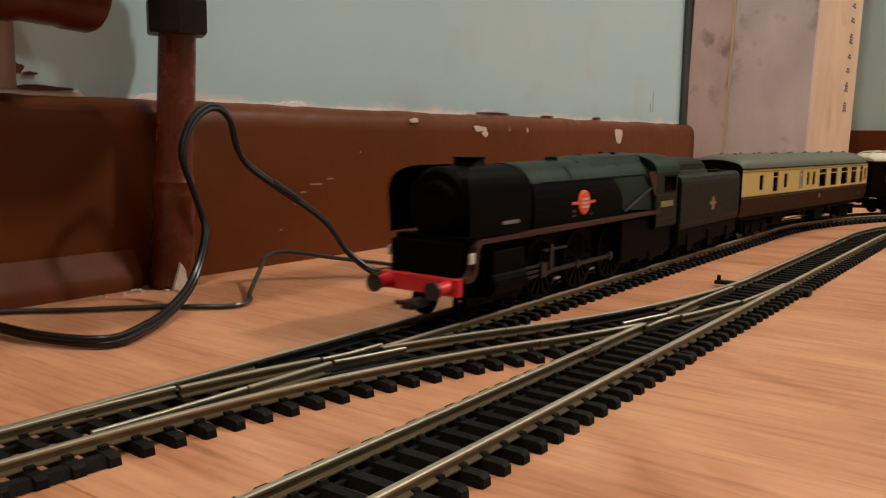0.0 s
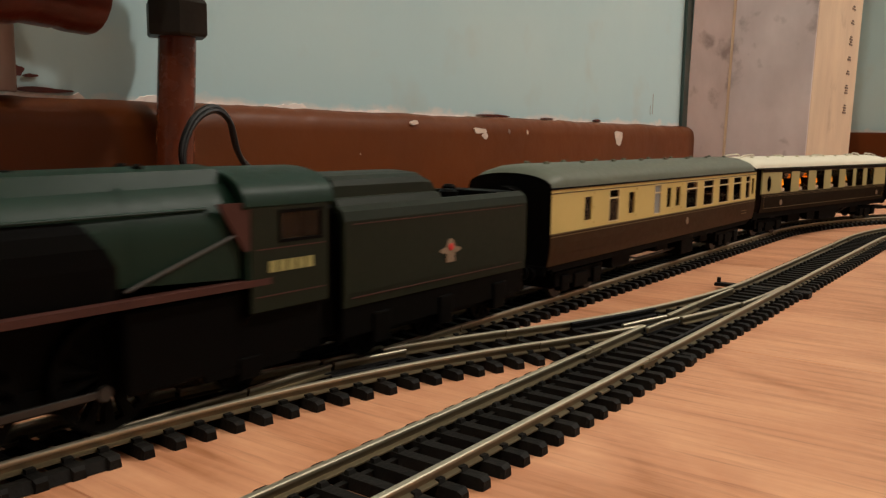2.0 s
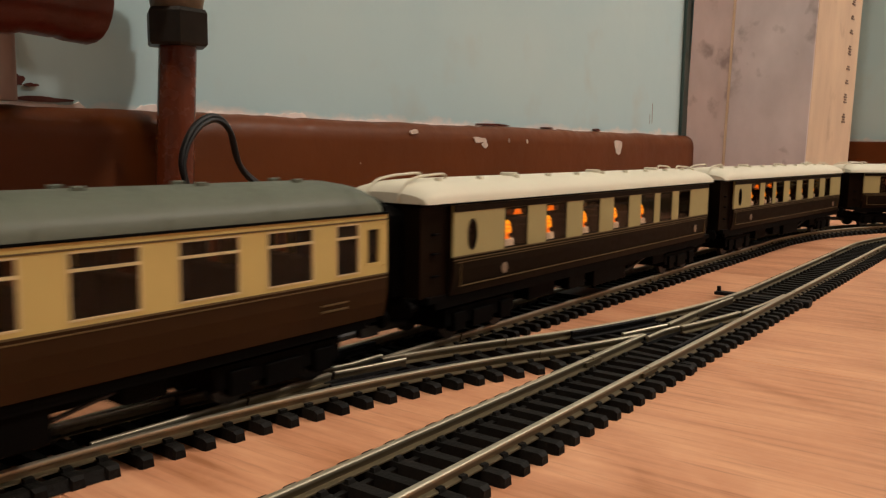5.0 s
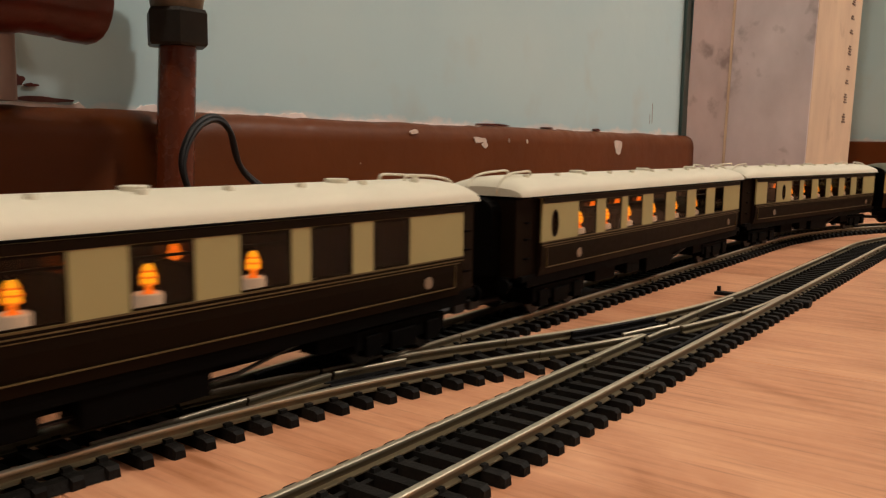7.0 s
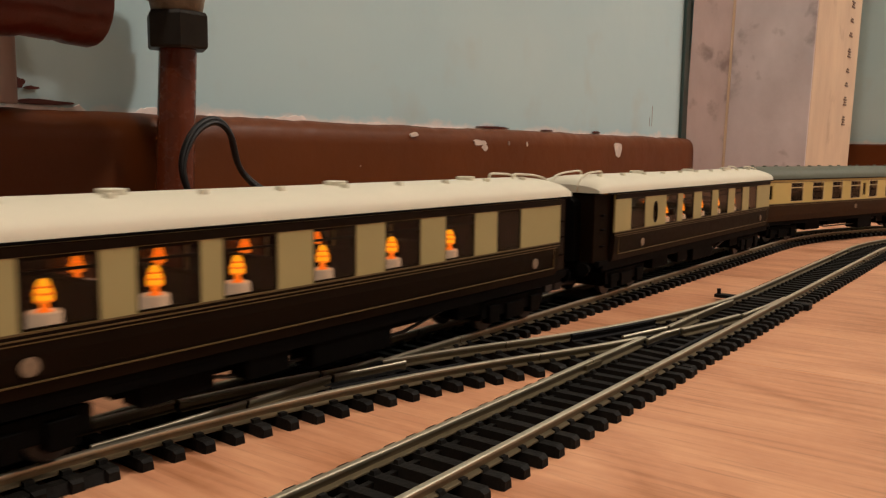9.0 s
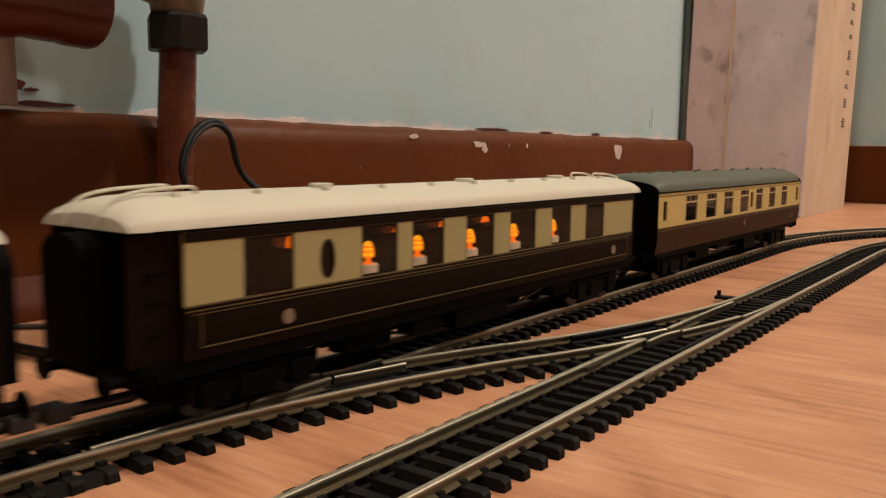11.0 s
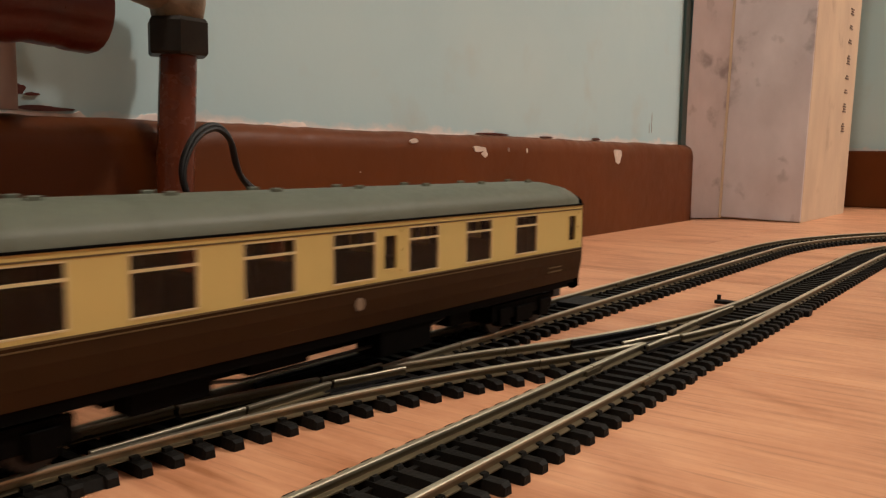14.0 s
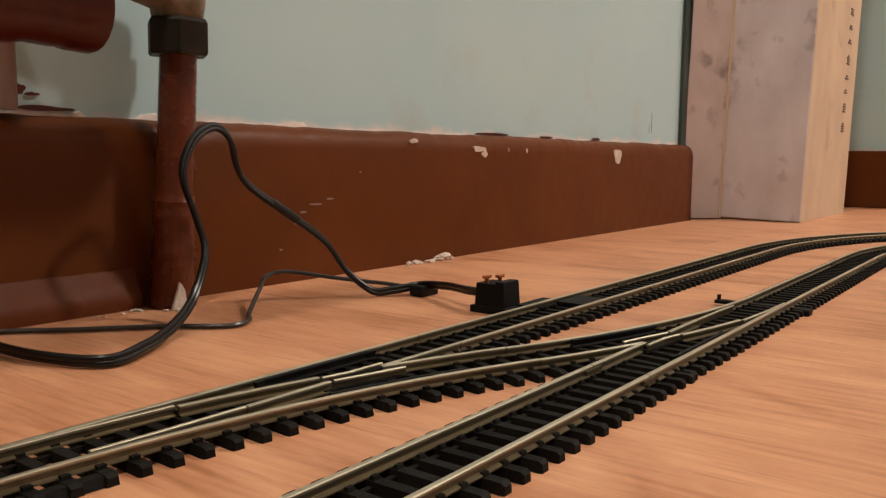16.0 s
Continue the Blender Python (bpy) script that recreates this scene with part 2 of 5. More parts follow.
M_TGREEN = mat("tender_green", (0.0092, 0.0125, 0.0063), 0.48, var=0.14, scale=60, spec=0.16)
M_LOCOBLK = mat("loco_black", (0.0024, 0.0022, 0.0019), 0.5, var=0.25, scale=90, spec=0.035)
M_PLATE = mat("footplate_edge", (0.056, 0.019, 0.014), 0.5, var=0.2, spec=0.25)
M_RED = mat("buffer_red", (0.62, 0.02, 0.025), 0.4, var=0.1)
M_ORANGE = mat("nameplate_red", (0.75, 0.09, 0.03), 0.4, var=0.08)
M_STEEL = mat("dull_steel", (0.042, 0.037, 0.032), 0.42, metal=0.5, var=0.3)
M_DKSTEEL = mat("oily_steel", (0.03, 0.026, 0.024), 0.45, metal=0.4, var=0.3)
M_WORN = mat("bare_worn_steel", (0.22, 0.2, 0.185), 0.45, metal=0.3, var=0.3)
M_WHITE = mat("white_card", (0.55, 0.53, 0.48), 0.5)
M_YELLOW = mat("yellow_number", (0.27, 0.245, 0.085), 0.5, var=0.4, scale=500)
M_SEAT = mat("maroon_seat", (0.016, 0.006, 0.0045), 0.7, var=0.3, scale=200, spec=0.1)
M_CLOTH = mat("lamplit_cloth", (0.8, 0.76, 0.7), 0.6)
# lamplight falling on the white tables is put in as emission
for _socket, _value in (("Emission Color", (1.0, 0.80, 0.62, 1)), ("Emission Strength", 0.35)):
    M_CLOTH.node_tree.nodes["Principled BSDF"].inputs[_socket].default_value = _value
M_CREST = mat("crest_tan", (0.22, 0.15, 0.095), 0.5, var=0.4, scale=900)
M_GLASS = glass()
M_FROST = glass("frosted_glass", (0.6, 0.6, 0.58), 0.5)
M_LAMP = glow("lamp_glow", (1.0, 0.23, 0.008), 1.0)
M_LAMPHOT = glow("lamp_glow_core", (1.0, 0.40, 0.012), 1.9)


# ---------------------------------------------------------------- mesh helpers (millimetres)
def box(bm, x0, x1, y0, y1, z0, z1, chamfer=0.0):
    v = [bm.verts.new((x, y, z)) for x in (x0, x1) for y in (y0, y1) for z in (z0, z1)]
    fs = [bm.faces.new([v[i] for i in f]) for f in ((0, 1, 3, 2), (4, 6, 7, 5), (0, 4, 5, 1), (2, 3, 7, 6), (0, 2, 6, 4), (1, 5, 7, 3))]
    if chamfer:
        es = list({e for f in fs for e in f.edges})
        bmesh.ops.bevel(bm, geom=es, offset=chamfer, segments=2, affect="EDGES", profile=0.5)


def loft(bm, rings, closed=True, caps=True):
    rows = [[bm.verts.new(p) for p in r] for r in rings]
    for a, b in zip(rows, rows[1:]):
        k = len(a)
        for i in range(k if closed else k - 1):
            bm.faces.new((a[i], a[(i + 1) % k], b[(i + 1) % k], b[i]))
    if caps and closed:
        bm.faces.new(rows[0][::-1])
        bm.faces.new(rows[-1])


def ring(c, axis, r, seg=16, ry=None):
    ax = Vector(axis).normalized()
    u = ax.orthogonal().normalized()
    w = ax.cross(u)
    return [Vector(c) + u * r * math.cos(2 * math.pi * i / seg) + w * (ry or r) * math.sin(2 * math.pi * i / seg) for i in range(seg)]


def rod(bm, p0, p1, r0, r1=None, seg=12):
    ax = Vector(p1) - Vector(p0)
    loft(bm, [ring(p0, ax, r0, seg), ring(p1, ax, r0 if r1 is None else r1, seg)])


def turned(bm, p0, axis, stations, seg=20):
    """Rings along an axis: stations of (distance, radius)."""
    ax = Vector(axis).normalized()
    loft(bm, [ring(Vector(p0) + ax * d, ax, r, seg) for d, r in stations])


def tube(bm, pts, r, seg=8):
    pts = [Vector(p) for p in pts]
    up = Vector((0.13, 0.21, 0.97))
    rings = []
    for i, p in enumerate(pts):
        ax = (pts[min(i + 1, len(pts) - 1)] - pts[max(i - 1, 0)]).normalized()
        u = (up - ax * up.dot(ax)).normalized()
        up = u
        w = ax.cross(u)
        rings.append([p + u * r * math.cos(2 * math.pi * k / seg) + w * r * math.sin(2 * math.pi * k / seg) for k in range(seg)])
    loft(bm, rings)


def spline(pts, per=10):
    """A smooth line through points."""
    pts = [Vector(p) for p in pts]
    out = []
    for i in range(len(pts) - 1):
        a, b, c, d = pts[max(i - 1, 0)], pts[i], pts[i + 1], pts[min(i + 2, len(pts) - 1)]
        for k in range(per):
            t = k / per
            out.append(0.5 * (2 * b + (c - a) * t + (2 * a - 5 * b + 4 * c - d) * t * t + (3 * b - a - 3 * c + d) * t ** 3))
    return out + [pts[-1]]


def mesh_of(name, bm, material, smooth=False):
    bmesh.ops.recalc_face_normals(bm, faces=bm.faces)
    bmesh.ops.scale(bm, vec=(MM, MM, MM), verts=bm.verts)
    me = bpy.data.meshes.new(name)
    bm.to_mesh(me)
    bm.free()
    me.materials.append(material)
    if smooth:
        me.shade_smooth()
        me.set_sharp_from_angle(angle=radians(35))
    return me


def part(name, bm, material, parent=None, label="", smooth=False):
    ob = new(name, mesh_of(name, bm, material, smooth))
    ob.parent = parent
    return tagged(ob, label)


def thing(name, label, category, group="", kind=""):
    return tagged(new(name), label, category, group, kind)


def cells(bm, x0, x1, z0, z1, y0, y1, holes):
    """A panel in the xz plane, y0 to y1 thick, with rectangular holes (xa, xb, za, zb)."""
    xs = sorted({x0, x1, *[h[0] for h in holes], *[h[1] for h in holes]})
    zs = sorted({z0, z1, *[h[2] for h in holes], *[h[3] for h in holes]})
    grid = {}

    def vert(x, z):
        if (x, z) not in grid:
            grid[x, z] = bm.verts.new((x, y0, z))
        return grid[x, z]
    made = []
    for a, b in zip(xs, xs[1:]):
        for c, d in zip(zs, zs[1:]):
            if not any(h[0] < (a + b) / 2 < h[1] and h[2] < (c + d) / 2 < h[3] for h in holes):
                made.append(bm.faces.new((vert(a, c), vert(b, c), vert(b, d), vert(a, d))))
    out = bmesh.ops.extrude_face_region(bm, geom=made, use_keep_orig=True)["geom"]
    for v in out:
        if isinstance(v, bmesh.types.BMVert):
            v.co.y = y1


# ---------------------------------------------------------------- the room
XMIN, XMAX, YMIN, YWALL, HIGH = -2200, 3300, -2300, 338, 2400
FAR_X = 1362
SKIRT_Y, SKIRT_H = 325.6, 82.6


def room():
    bm = bmesh.new()
    box(bm, XMIN, XMAX, YMIN, YWALL, -30, -8)
    floor = tagged(part("floor", bm, M_SUBFLOOR), "orange-brown wood laminate floor with visible grain", "floor", kind="structure")
    # the far wall stops short, out of view, to let the main lamp past
    for name, b in (("wall_north", (XMIN, XMAX, YWALL, YWALL + 100, -30, HIGH)), ("wall_south", (XMIN, XMAX, YMIN - 100, YMIN, -30, HIGH)),
                    ("wall_east", (XMAX, XMAX + 100, YMIN, YWALL, -30, HIGH)), ("wall_west", (XMIN - 100, XMIN, YMIN, YWALL, -30, HIGH)), ("wall_far", (FAR_X, FAR_X + 420, 60, YWALL, -30, HIGH))):
        bm = bmesh.new()
        box(bm, *b)
        seen = name in ("wall_north", "wall_far")
        tagged(part(name, bm, M_WALL if seen else M_BACKWALL), "pale blue-green painted plaster wall" if seen else "plain unseen wall, darkened to cut bounced light", "wall", kind="structure")
    bm = bmesh.new()
    box(bm, XMIN, XMAX, YMIN, YWALL, HIGH, HIGH + 50)
    tagged(part("ceiling", bm, M_CEIL), "plain unseen ceiling, darkened to cut bounced light", "ceiling", kind="structure")
    return floor


def skirting():
    # bullnose board along the long wall; its upper edge is lumpy with old paint
    def board(x0, x1, n):
        bm = bmesh.new()
        rings = []
        for i in range(n + 1):
            x = x0 + (x1 - x0) * i / n
            w = 0.9 * noise.noise(Vector((x * 0.03, 1.3, 0))) + 0.5 * noise.noise(Vector((x * 0.12, 5.3, 0)))
            h = SKIRT_H + w
            rings.append([(x, SKIRT_Y + 0.3 * w, 0), (x, SKIRT_Y, h - 12), (x, SKIRT_Y + 1.2, h - 6), (x, SKIRT_Y + 4, h - 2),
                          (x, SKIRT_Y + 8, h), (x, YWALL + 2, h + 0.5), (x, YWALL + 2, 0)])
        loft(bm, rings)
        return bm
    tagged(part("baseboard", board(-40, 908, 305), M_SKIRT, smooth=True), "red-brown gloss painted skirting board with chipped paint", "skirting board", kind="structure")
    bm = bmesh.new()
    box(bm, FAR_X - 13, FAR_X, 60, 330, 0, SKIRT_H, 2)
    tagged(part("baseboard", bm, M_SKIRT), "red-brown gloss painted skirting board", "skirting board", kind="structure")
    bm = bmesh.new()
    box(bm, XMIN + 1, -40, SKIRT_Y, YWALL, 0, SKIRT_H, 2)
    tagged(part("baseboard", bm, M_SKIRT), "red-brown gloss painted skirting board", "skirting board", kind="structure")
    # ragged strip where the wall paint stops short of the board
    bm = bmesh.new()
    rings = []
    for i in range(500):
        x = 160 + i * 1.5
        h = 0.9 + 2.6 * noise.noise(Vector((x * 0.045, 9.1, 0))) + 1.4 * noise.noise(Vector((x * 0.19, 3.1, 0))) + 0.7 * noise.noise(Vector((x * 0.6, 7.7, 0)))
        h = max(-0.4, h * (1.2 if x < 330 else 0.7))
        rings.append([(x, YWALL - 0.6, SKIRT_H - 1), (x, YWALL - 0.5, SKIRT_H + h * 0.9), (x, YWALL + 0.5, SKIRT_H + h), (x, YWALL + 0.5, SKIRT_H - 1)])
    loft(bm, rings)
    tagged(part("trim", bm, M_PINK), "ragged pinkish undercoat line above the skirting board", "paint edge", kind="structure")
    # quarter moulding nailed to the foot of the board
    bm = bmesh.new()
    prof = [(319, 0), (318.4, 3), (318.6, 6.2), (320, 8.2), (322.5, 13.6), (324.5, 17), (327, 17.6), (327, 0)]
    loft(bm, [[(x, y, z) for y, z in prof] for x in (XMIN + 1, -600, 0, 205)] + [[(213, y + 1.0, z) for y, z in prof]])
    tagged(part("trim", bm, M_BEAD, smooth=True), "red-brown quarter moulding at the foot of the skirting", "moulding", kind="structure")


def chips():
    for x, z, w, h, seed in ((412, 77, 7.5, 3.0, 1), (486, 73.2, 15, 4.5, 2), (492, 69.8, 8, 4.5, 12), (712, 70, 15, 15, 3), (524, 73, 2.5, 2.5, 4), (550, 72.5, 2, 3, 5), (316, 37, 6, 0.9, 6), (326, 41, 9, 1.3, 8), (337, 43.5, 6, 1.1, 13), (311, 31, 3, 0.8, 14), (300, 18, 2.2, 1.4, 15), (362, 58, 1.2, 1.2, 7)):
        bm = bmesh.new()
        n = 14
        pts = []
        for i in range(n):
            a = 2 * math.pi * i / n
            r = 1 + 0.55 * noise.noise(Vector((math.cos(a) * 1.4, math.sin(a) * 1.4, seed * 3.7)))
            pts.append((x + w / 2 * r * math.cos(a), z + h / 2 * r * math.sin(a)))
        yy = SKIRT_Y - 0.25
        loft(bm, [[(px, yy, pz) for px, pz in pts], [(px, yy + 1.6, pz) for px, pz in pts]])
        tagged(part("paint_chip", bm, M_CRUMB if h > 2.6 else M_BRACKET), "pale bare chip in the brown skirting paint", "paint chip", "chips in the skirting paint")
    for x, z, w, h in ((818, 104, 0.7, 20), (812, 98, 0.5, 9)):
        bm = bmesh.new()
        pts = [(x + (w / 2 if k < 8 else -w / 2) + 0.8 * noise.noise(Vector((z, q * 0.3, x))), z + (q - 3.5) / 7 * h) for k, q in [(k, k if k < 8 else 15 - k) for k in range(16)]]
        loft(bm, [[(px, YWALL - 0.25, pz) for px, pz in pts], [(px, YWALL + 0.6, pz) for px, pz in pts]])
        tagged(part("plaster_crack", bm, M_BRACKET), "thin vertical crack in the wall paint", "crack", "cracks in the wall")
    # drips of brown paint on the wall
    for x, z, w, h, seed in ((170.5, 92.5, 7, 5.0, 2), (177, 91.0, 6, 1.4, 4), (182, 85.5, 26, 2.2, 9), (520, 84.5, 44, 1.6, 3), (690, 84.6, 14, 2.0, 5), (600, 84.2, 20, 1.0, 6)):
        bm = bmesh.new()
        n = 18
        pts = [(x + w / 2 * (1 + 0.4 * noise.noise(Vector((math.cos(a), math.sin(a), seed)))) * math.cos(a),
                z + h / 2 * (1 + 0.6 * noise.noise(Vector((math.cos(a) * 2, math.sin(a) * 2, seed + 7)))) * math.sin(a)) for a in [2 * math.pi * i / n for i in range(n)]]
        loft(bm, [[(px, YWALL - 1.5, pz) for px, pz in pts], [(px, YWALL + 1, pz) for px, pz in pts]])
        tagged(part("paint_smear", bm, M_REDPAINT), "smear of red-brown paint on the pale wall", "paint smear", "paint smears on the wall")


def heating_pipe():
    root = thing("heating_pipe", "brown painted heating pipe with dark nut and brass valve", "pipe")
    x, y = 224.5, 314
    bm = bmesh.new()
    st = [(0, 10.2), (6, 9.8), (18, 9.4), (22, 9.6), (23.5, 9.9), (25, 9.5), (38, 9.3), (39.5, 9.7), (41, 9.3), (45, 9.2), (46.5, 9.5), (48, 8.8), (50, 8.3), (111, 8.0)]
    turned(bm, (x, y, 0), (0.055, 0, 1), st, 28)
    part("pipe", bm, M_PIPE, root, smooth=True)
    top = x + 6
    bm = bmesh.new()
    rings = [ring((top, y, z), (0, 0, 1), r, 6) for z, r in ((110, 13.0), (111, 13.8), (124, 13.8), (125.6, 12.8))]
    loft(bm, rings)
    bmesh.ops.rotate(bm, cent=(top, y, 110), matrix=Matrix.Rotation(radians(14), 3, "Z"), verts=bm.verts)
    part("nut", bm, M_NUT, root, "blackened hexagonal pipe nut")
    bm = bmesh.new()
    turned(bm, (top, y, 125), (0, 0, 1), [(0, 9.5), (1.5, 11), (8, 12.2), (14, 12.0), (19, 9.5), (22, 6)], 20)
    turned(bm, (top + 2, y, 136), (-1, 0, 0.2), [(0, 9), (5, 10), (20, 10), (31, 9.6), (33, 8)], 18)
    part("valve_body", bm, M_BRASS, root, "grimy brass radiator valve", smooth=True)
    return root


def radiator_tail():
    # painted fitting that leaves the valve towards the radiator
    root = thing("radiator_tail", "thickly painted red-brown radiator fitting", "radiator fitting")
    bm = bmesh.new()
    turned(bm, (184, 303, 122), (-1, 0, 0), [(0, 15.2), (0.6, 16.2), (2, 16.7), (12, 16.2), (15, 15.2), (17, 15.6), (28, 15.0), (31, 15.8), (34, 16), (60, 15.8), (110, 16)], 22)
    part("tail_pipe", bm, M_REDPAINT, root, smooth=True)
    # unseen bar, added above the view to throw shade on the skirting
    bm = bmesh.new()
    turned(bm, (272, 256, 159), (-1, 0, 0), [(0, 12), (2, 17), (6, 20), (690, 20)], 24)
    part("unseen_shade_bar", bm, M_REDPAINT, root, smooth=True)
    bm = bmesh.new()
    turned(bm, (162.5, 331, 84), (0, 0, 1), [(0, 5.0), (50, 5.0)], 14)
    part("wall_bracket", bm, M_BRACKET, root, smooth=True)


def timber_post():
    root = thing("timber_post", "bare planed timber upright with stamped pine side", "timber post")
    bm = bmesh.new()
    box(bm, 962, 1186, 222, 308.5, 0, 900, 1.2)
    part("main_board", bm, M_TIMBER_SIDE, root, "yellowish pine board")
    bm = bmesh.new()
    box(bm, 958.5, 962, 222.4, 308.5, 1.5, 900, 0.6)
    part("front_board", bm, M_TIMBER, root, "greyish pink front board")
    bm = bmesh.new()
    plan = [(908, 337.4), (957.5, 311), (975, 311), (975, 337.4)]
    loft(bm, [[(x, y, z) for x, y in plan] for z in (0, 900)])
    part("side_batten", bm, M_TIMBER, root)
    bm = bmesh.new()
    box(bm, 956.8, 962, 308.2, 310.9, 0, 900, 0.5)
    part("joint_bead", bm, M_TIMBER_SIDE, root, "pale raw edge between the boards")
    # the stamp that cannot be read
    z = 104
    for h in (13, 12, 6, 7, 14, 6, 6, 9):
        bm = bmesh.new()
        for k in range(max(1, int(h / 3))):
            box(bm, 1124 + (k % 2) * 4, 1141 - (k * 3) % 5, 221.2, 222.6, z + k * 3.0, z + k * 3.0 + 1.9)
        part("stamp_mark", bm, M_INK, root, "faded dark stamp mark")
        z += h + 11
    root.matrix_basis = Matrix.Translation((0.96, 0.26, 0)) @ pose(0, 0, 0, 1.2, 0, 0) @ Matrix.Translation((-0.96, -0.26, 0))
    # dark strip that paints the post's shadow on the wall
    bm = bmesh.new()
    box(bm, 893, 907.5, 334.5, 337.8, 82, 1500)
    tagged(part("trim", bm, M_POSTSHADE), "narrow dark teal strip painting the post's shadow on the wall", "wall strip", kind="structure")


def debris():
    rnd = random.Random(5)
    for cx, cy, w, n, r in ((424, 323, 26, 34, 2.4), (440, 323.5, 5, 12, 3.6), (441, 323.5, 2, 2, 6.5), (206, 315, 10, 6, 1.3), (190, 316.5, 8, 3, 0.8), (220, 304, 8, 5, 1.2)):
        bm = bmesh.new()
        for i in range(n):
            x, y, s = cx + rnd.gauss(0, w * 0.4), cy + rnd.uniform(-3.5, 1.5), r * rnd.uniform(0.35, 1)
            k = bmesh.ops.create_icosphere(bm, subdivisions=1, radius=s)["verts"]
            for v in k:
                v.co = Vector((v.co.x * 1.3 + x, v.co.y + y, max(0.0, v.co.z * 0.7 + s * 0.4))) + Vector((rnd.uniform(-.2, .2) * s,) * 3)
                v.co.z = max(0, v.co.z)
        tagged(part("plaster_crumbs", bm, M_CRUMB), "pale plaster crumbs lying against the skirting", "crumbs", "plaster crumbs", "stuff")
    bm = bmesh.new()
    pts = [(217.5, 0.3), (226.5, 0.3), (225.6, 3), (224.6, 4.2), (224.2, 8), (222.6, 10.8), (221.4, 12), (220.6, 8.5), (219.2, 5)]
    loft(bm, [[(x, 303.9 + z * 0.02, z) for x, z in pts], [(x, 305.4, z) for x, z in pts]])
    tagged(part("plaster_flake", bm, M_CRUMB), "pale flake of plaster leaning on the pipe foot", "plaster flake")


# ---------------------------------------------------------------- track
RAIL = 5.5                      # top of the rail above the floor
YA, YB = 167.9, 100.9           # the two parallel lines
X0, R, TURN = 59.0, 438.0, radians(22.5)
S = R * math.sin(TURN)
BEND = 611.0
PROFILE = [(-1.6, 2.7), (1.6, 2.7), (1.55, 3.0), (0.4, 3.35), (0.3, 4.35), (0.85, 4.65), (0.85, 5.35), (0.6, 5.5), (-0.6, 5.5), (-0.85, 5.35), (-0.85, 4.65), (-0.3, 4.35), (-0.4, 3.35), (-1.55, 3.0)]


def sweep(bm, pts, profile=PROFILE):
    pts = [Vector((p[0], p[1])) for p in pts]
    rings = []
    for i, p in enumerate(pts):
        d = (pts[min(i + 1, len(pts) - 1)] - pts[max(i - 1, 0)]).normalized()
        n = Vector((-d.y, d.x))
        rings.append([(p.x + n.x * a, p.y + n.y * a, z) for a, z in profile])
    loft(bm, rings)


def sleeper_mesh(length=32.2, chairs=(8.25, -8.25)):
    bm = bmesh.new()
    a, b, h = 1.75, 1.45, length / 2
    loft(bm, [[(-a * k, y, 0), (a * k, y, 0), (b * k, y, z), (-b * k, y, z)] for y, z, k in ((-h, 1.9, 0.8), (-h + 0.9, 2.6, 1), (h - 0.9, 2.6, 1), (h, 1.9, 0.8))])
    for c in chairs:
        for s in (-1, 1):
            y = c + s * 1.9
            loft(bm, [[(-1.1, y - 0.75, 2.6), (1.1, y - 0.75, 2.6), (0.9, y - 0.5, 3.5 if s * c > 0 else 3.4), (-0.9, y - 0.5, 3.5)],
                      [(-1.1, y + 0.75, 2.6), (1.1, y + 0.75, 2.6), (0.9, y + 0.5, 3.5), (-0.9, y + 0.5, 3.5)]])
    return mesh_of("sleeper", bm, M_SLEEPER)


SLEEPER = sleeper_mesh()


def put_sleeper(parent, me, x, y, turn=0.0):
    o = new("sleeper", me)
    o.parent = parent
    o.matrix_basis = pose(x * MM, y * MM, 0, 0, 0, turn)
    return o


def straight(length, label="straight model railway track with black sleepers"):
    root = thing("track_section", label, "model track", "track sections")
    for y in (8.25 + 0.8, -8.25 - 0.8):
        bm = bmesh.new()
        sweep(bm, [(0.3, y), (length / 2, y), (length - 0.3, y)])
        part("rail", bm, M_RAIL, root)
        bm = bmesh.new()
        box(bm, length - 5, length + 5, y - 1.35, y - 0.5, 3.2, 4.6)
        part("rail_joiner", bm, M_RAIL, root, "small metal rail joiner")
    n = round(length / 7.62)
    for i in range(n):
        put_sleeper(root, SLEEPER, (i + 0.5) * length / n, 0)
    bm = bmesh.new()
    for y in (6.0, -6.0):
        box(bm, 2, length - 2, y - 0.7, y + 0.7, 0.2, 1.6)
    part("web", bm, M_SLEEPER, root)
    return root


def curved(radius):
    """One eighth-turn half: starts along +x and bends to the right."""
    root = thing("curved_track_section", "curved model railway track with black sleepers", "model track", "track sections")
    for o in (9.05, -9.05):
        bm = bmesh.new()
        rr = radius + o
        sweep(bm, [(rr * math.sin(TURN * i / 16), rr * math.cos(TURN * i / 16) - radius) for i in range(17)])
        part("rail", bm, M_RAIL, root)
    n = round(radius * TURN / 7.62)
    for i in range(n):
        a = (i + 0.5) * TURN / n
        put_sleeper(root, SLEEPER, radius * math.sin(a), radius * math.cos(a) - radius, -math.degrees(a))
    return root


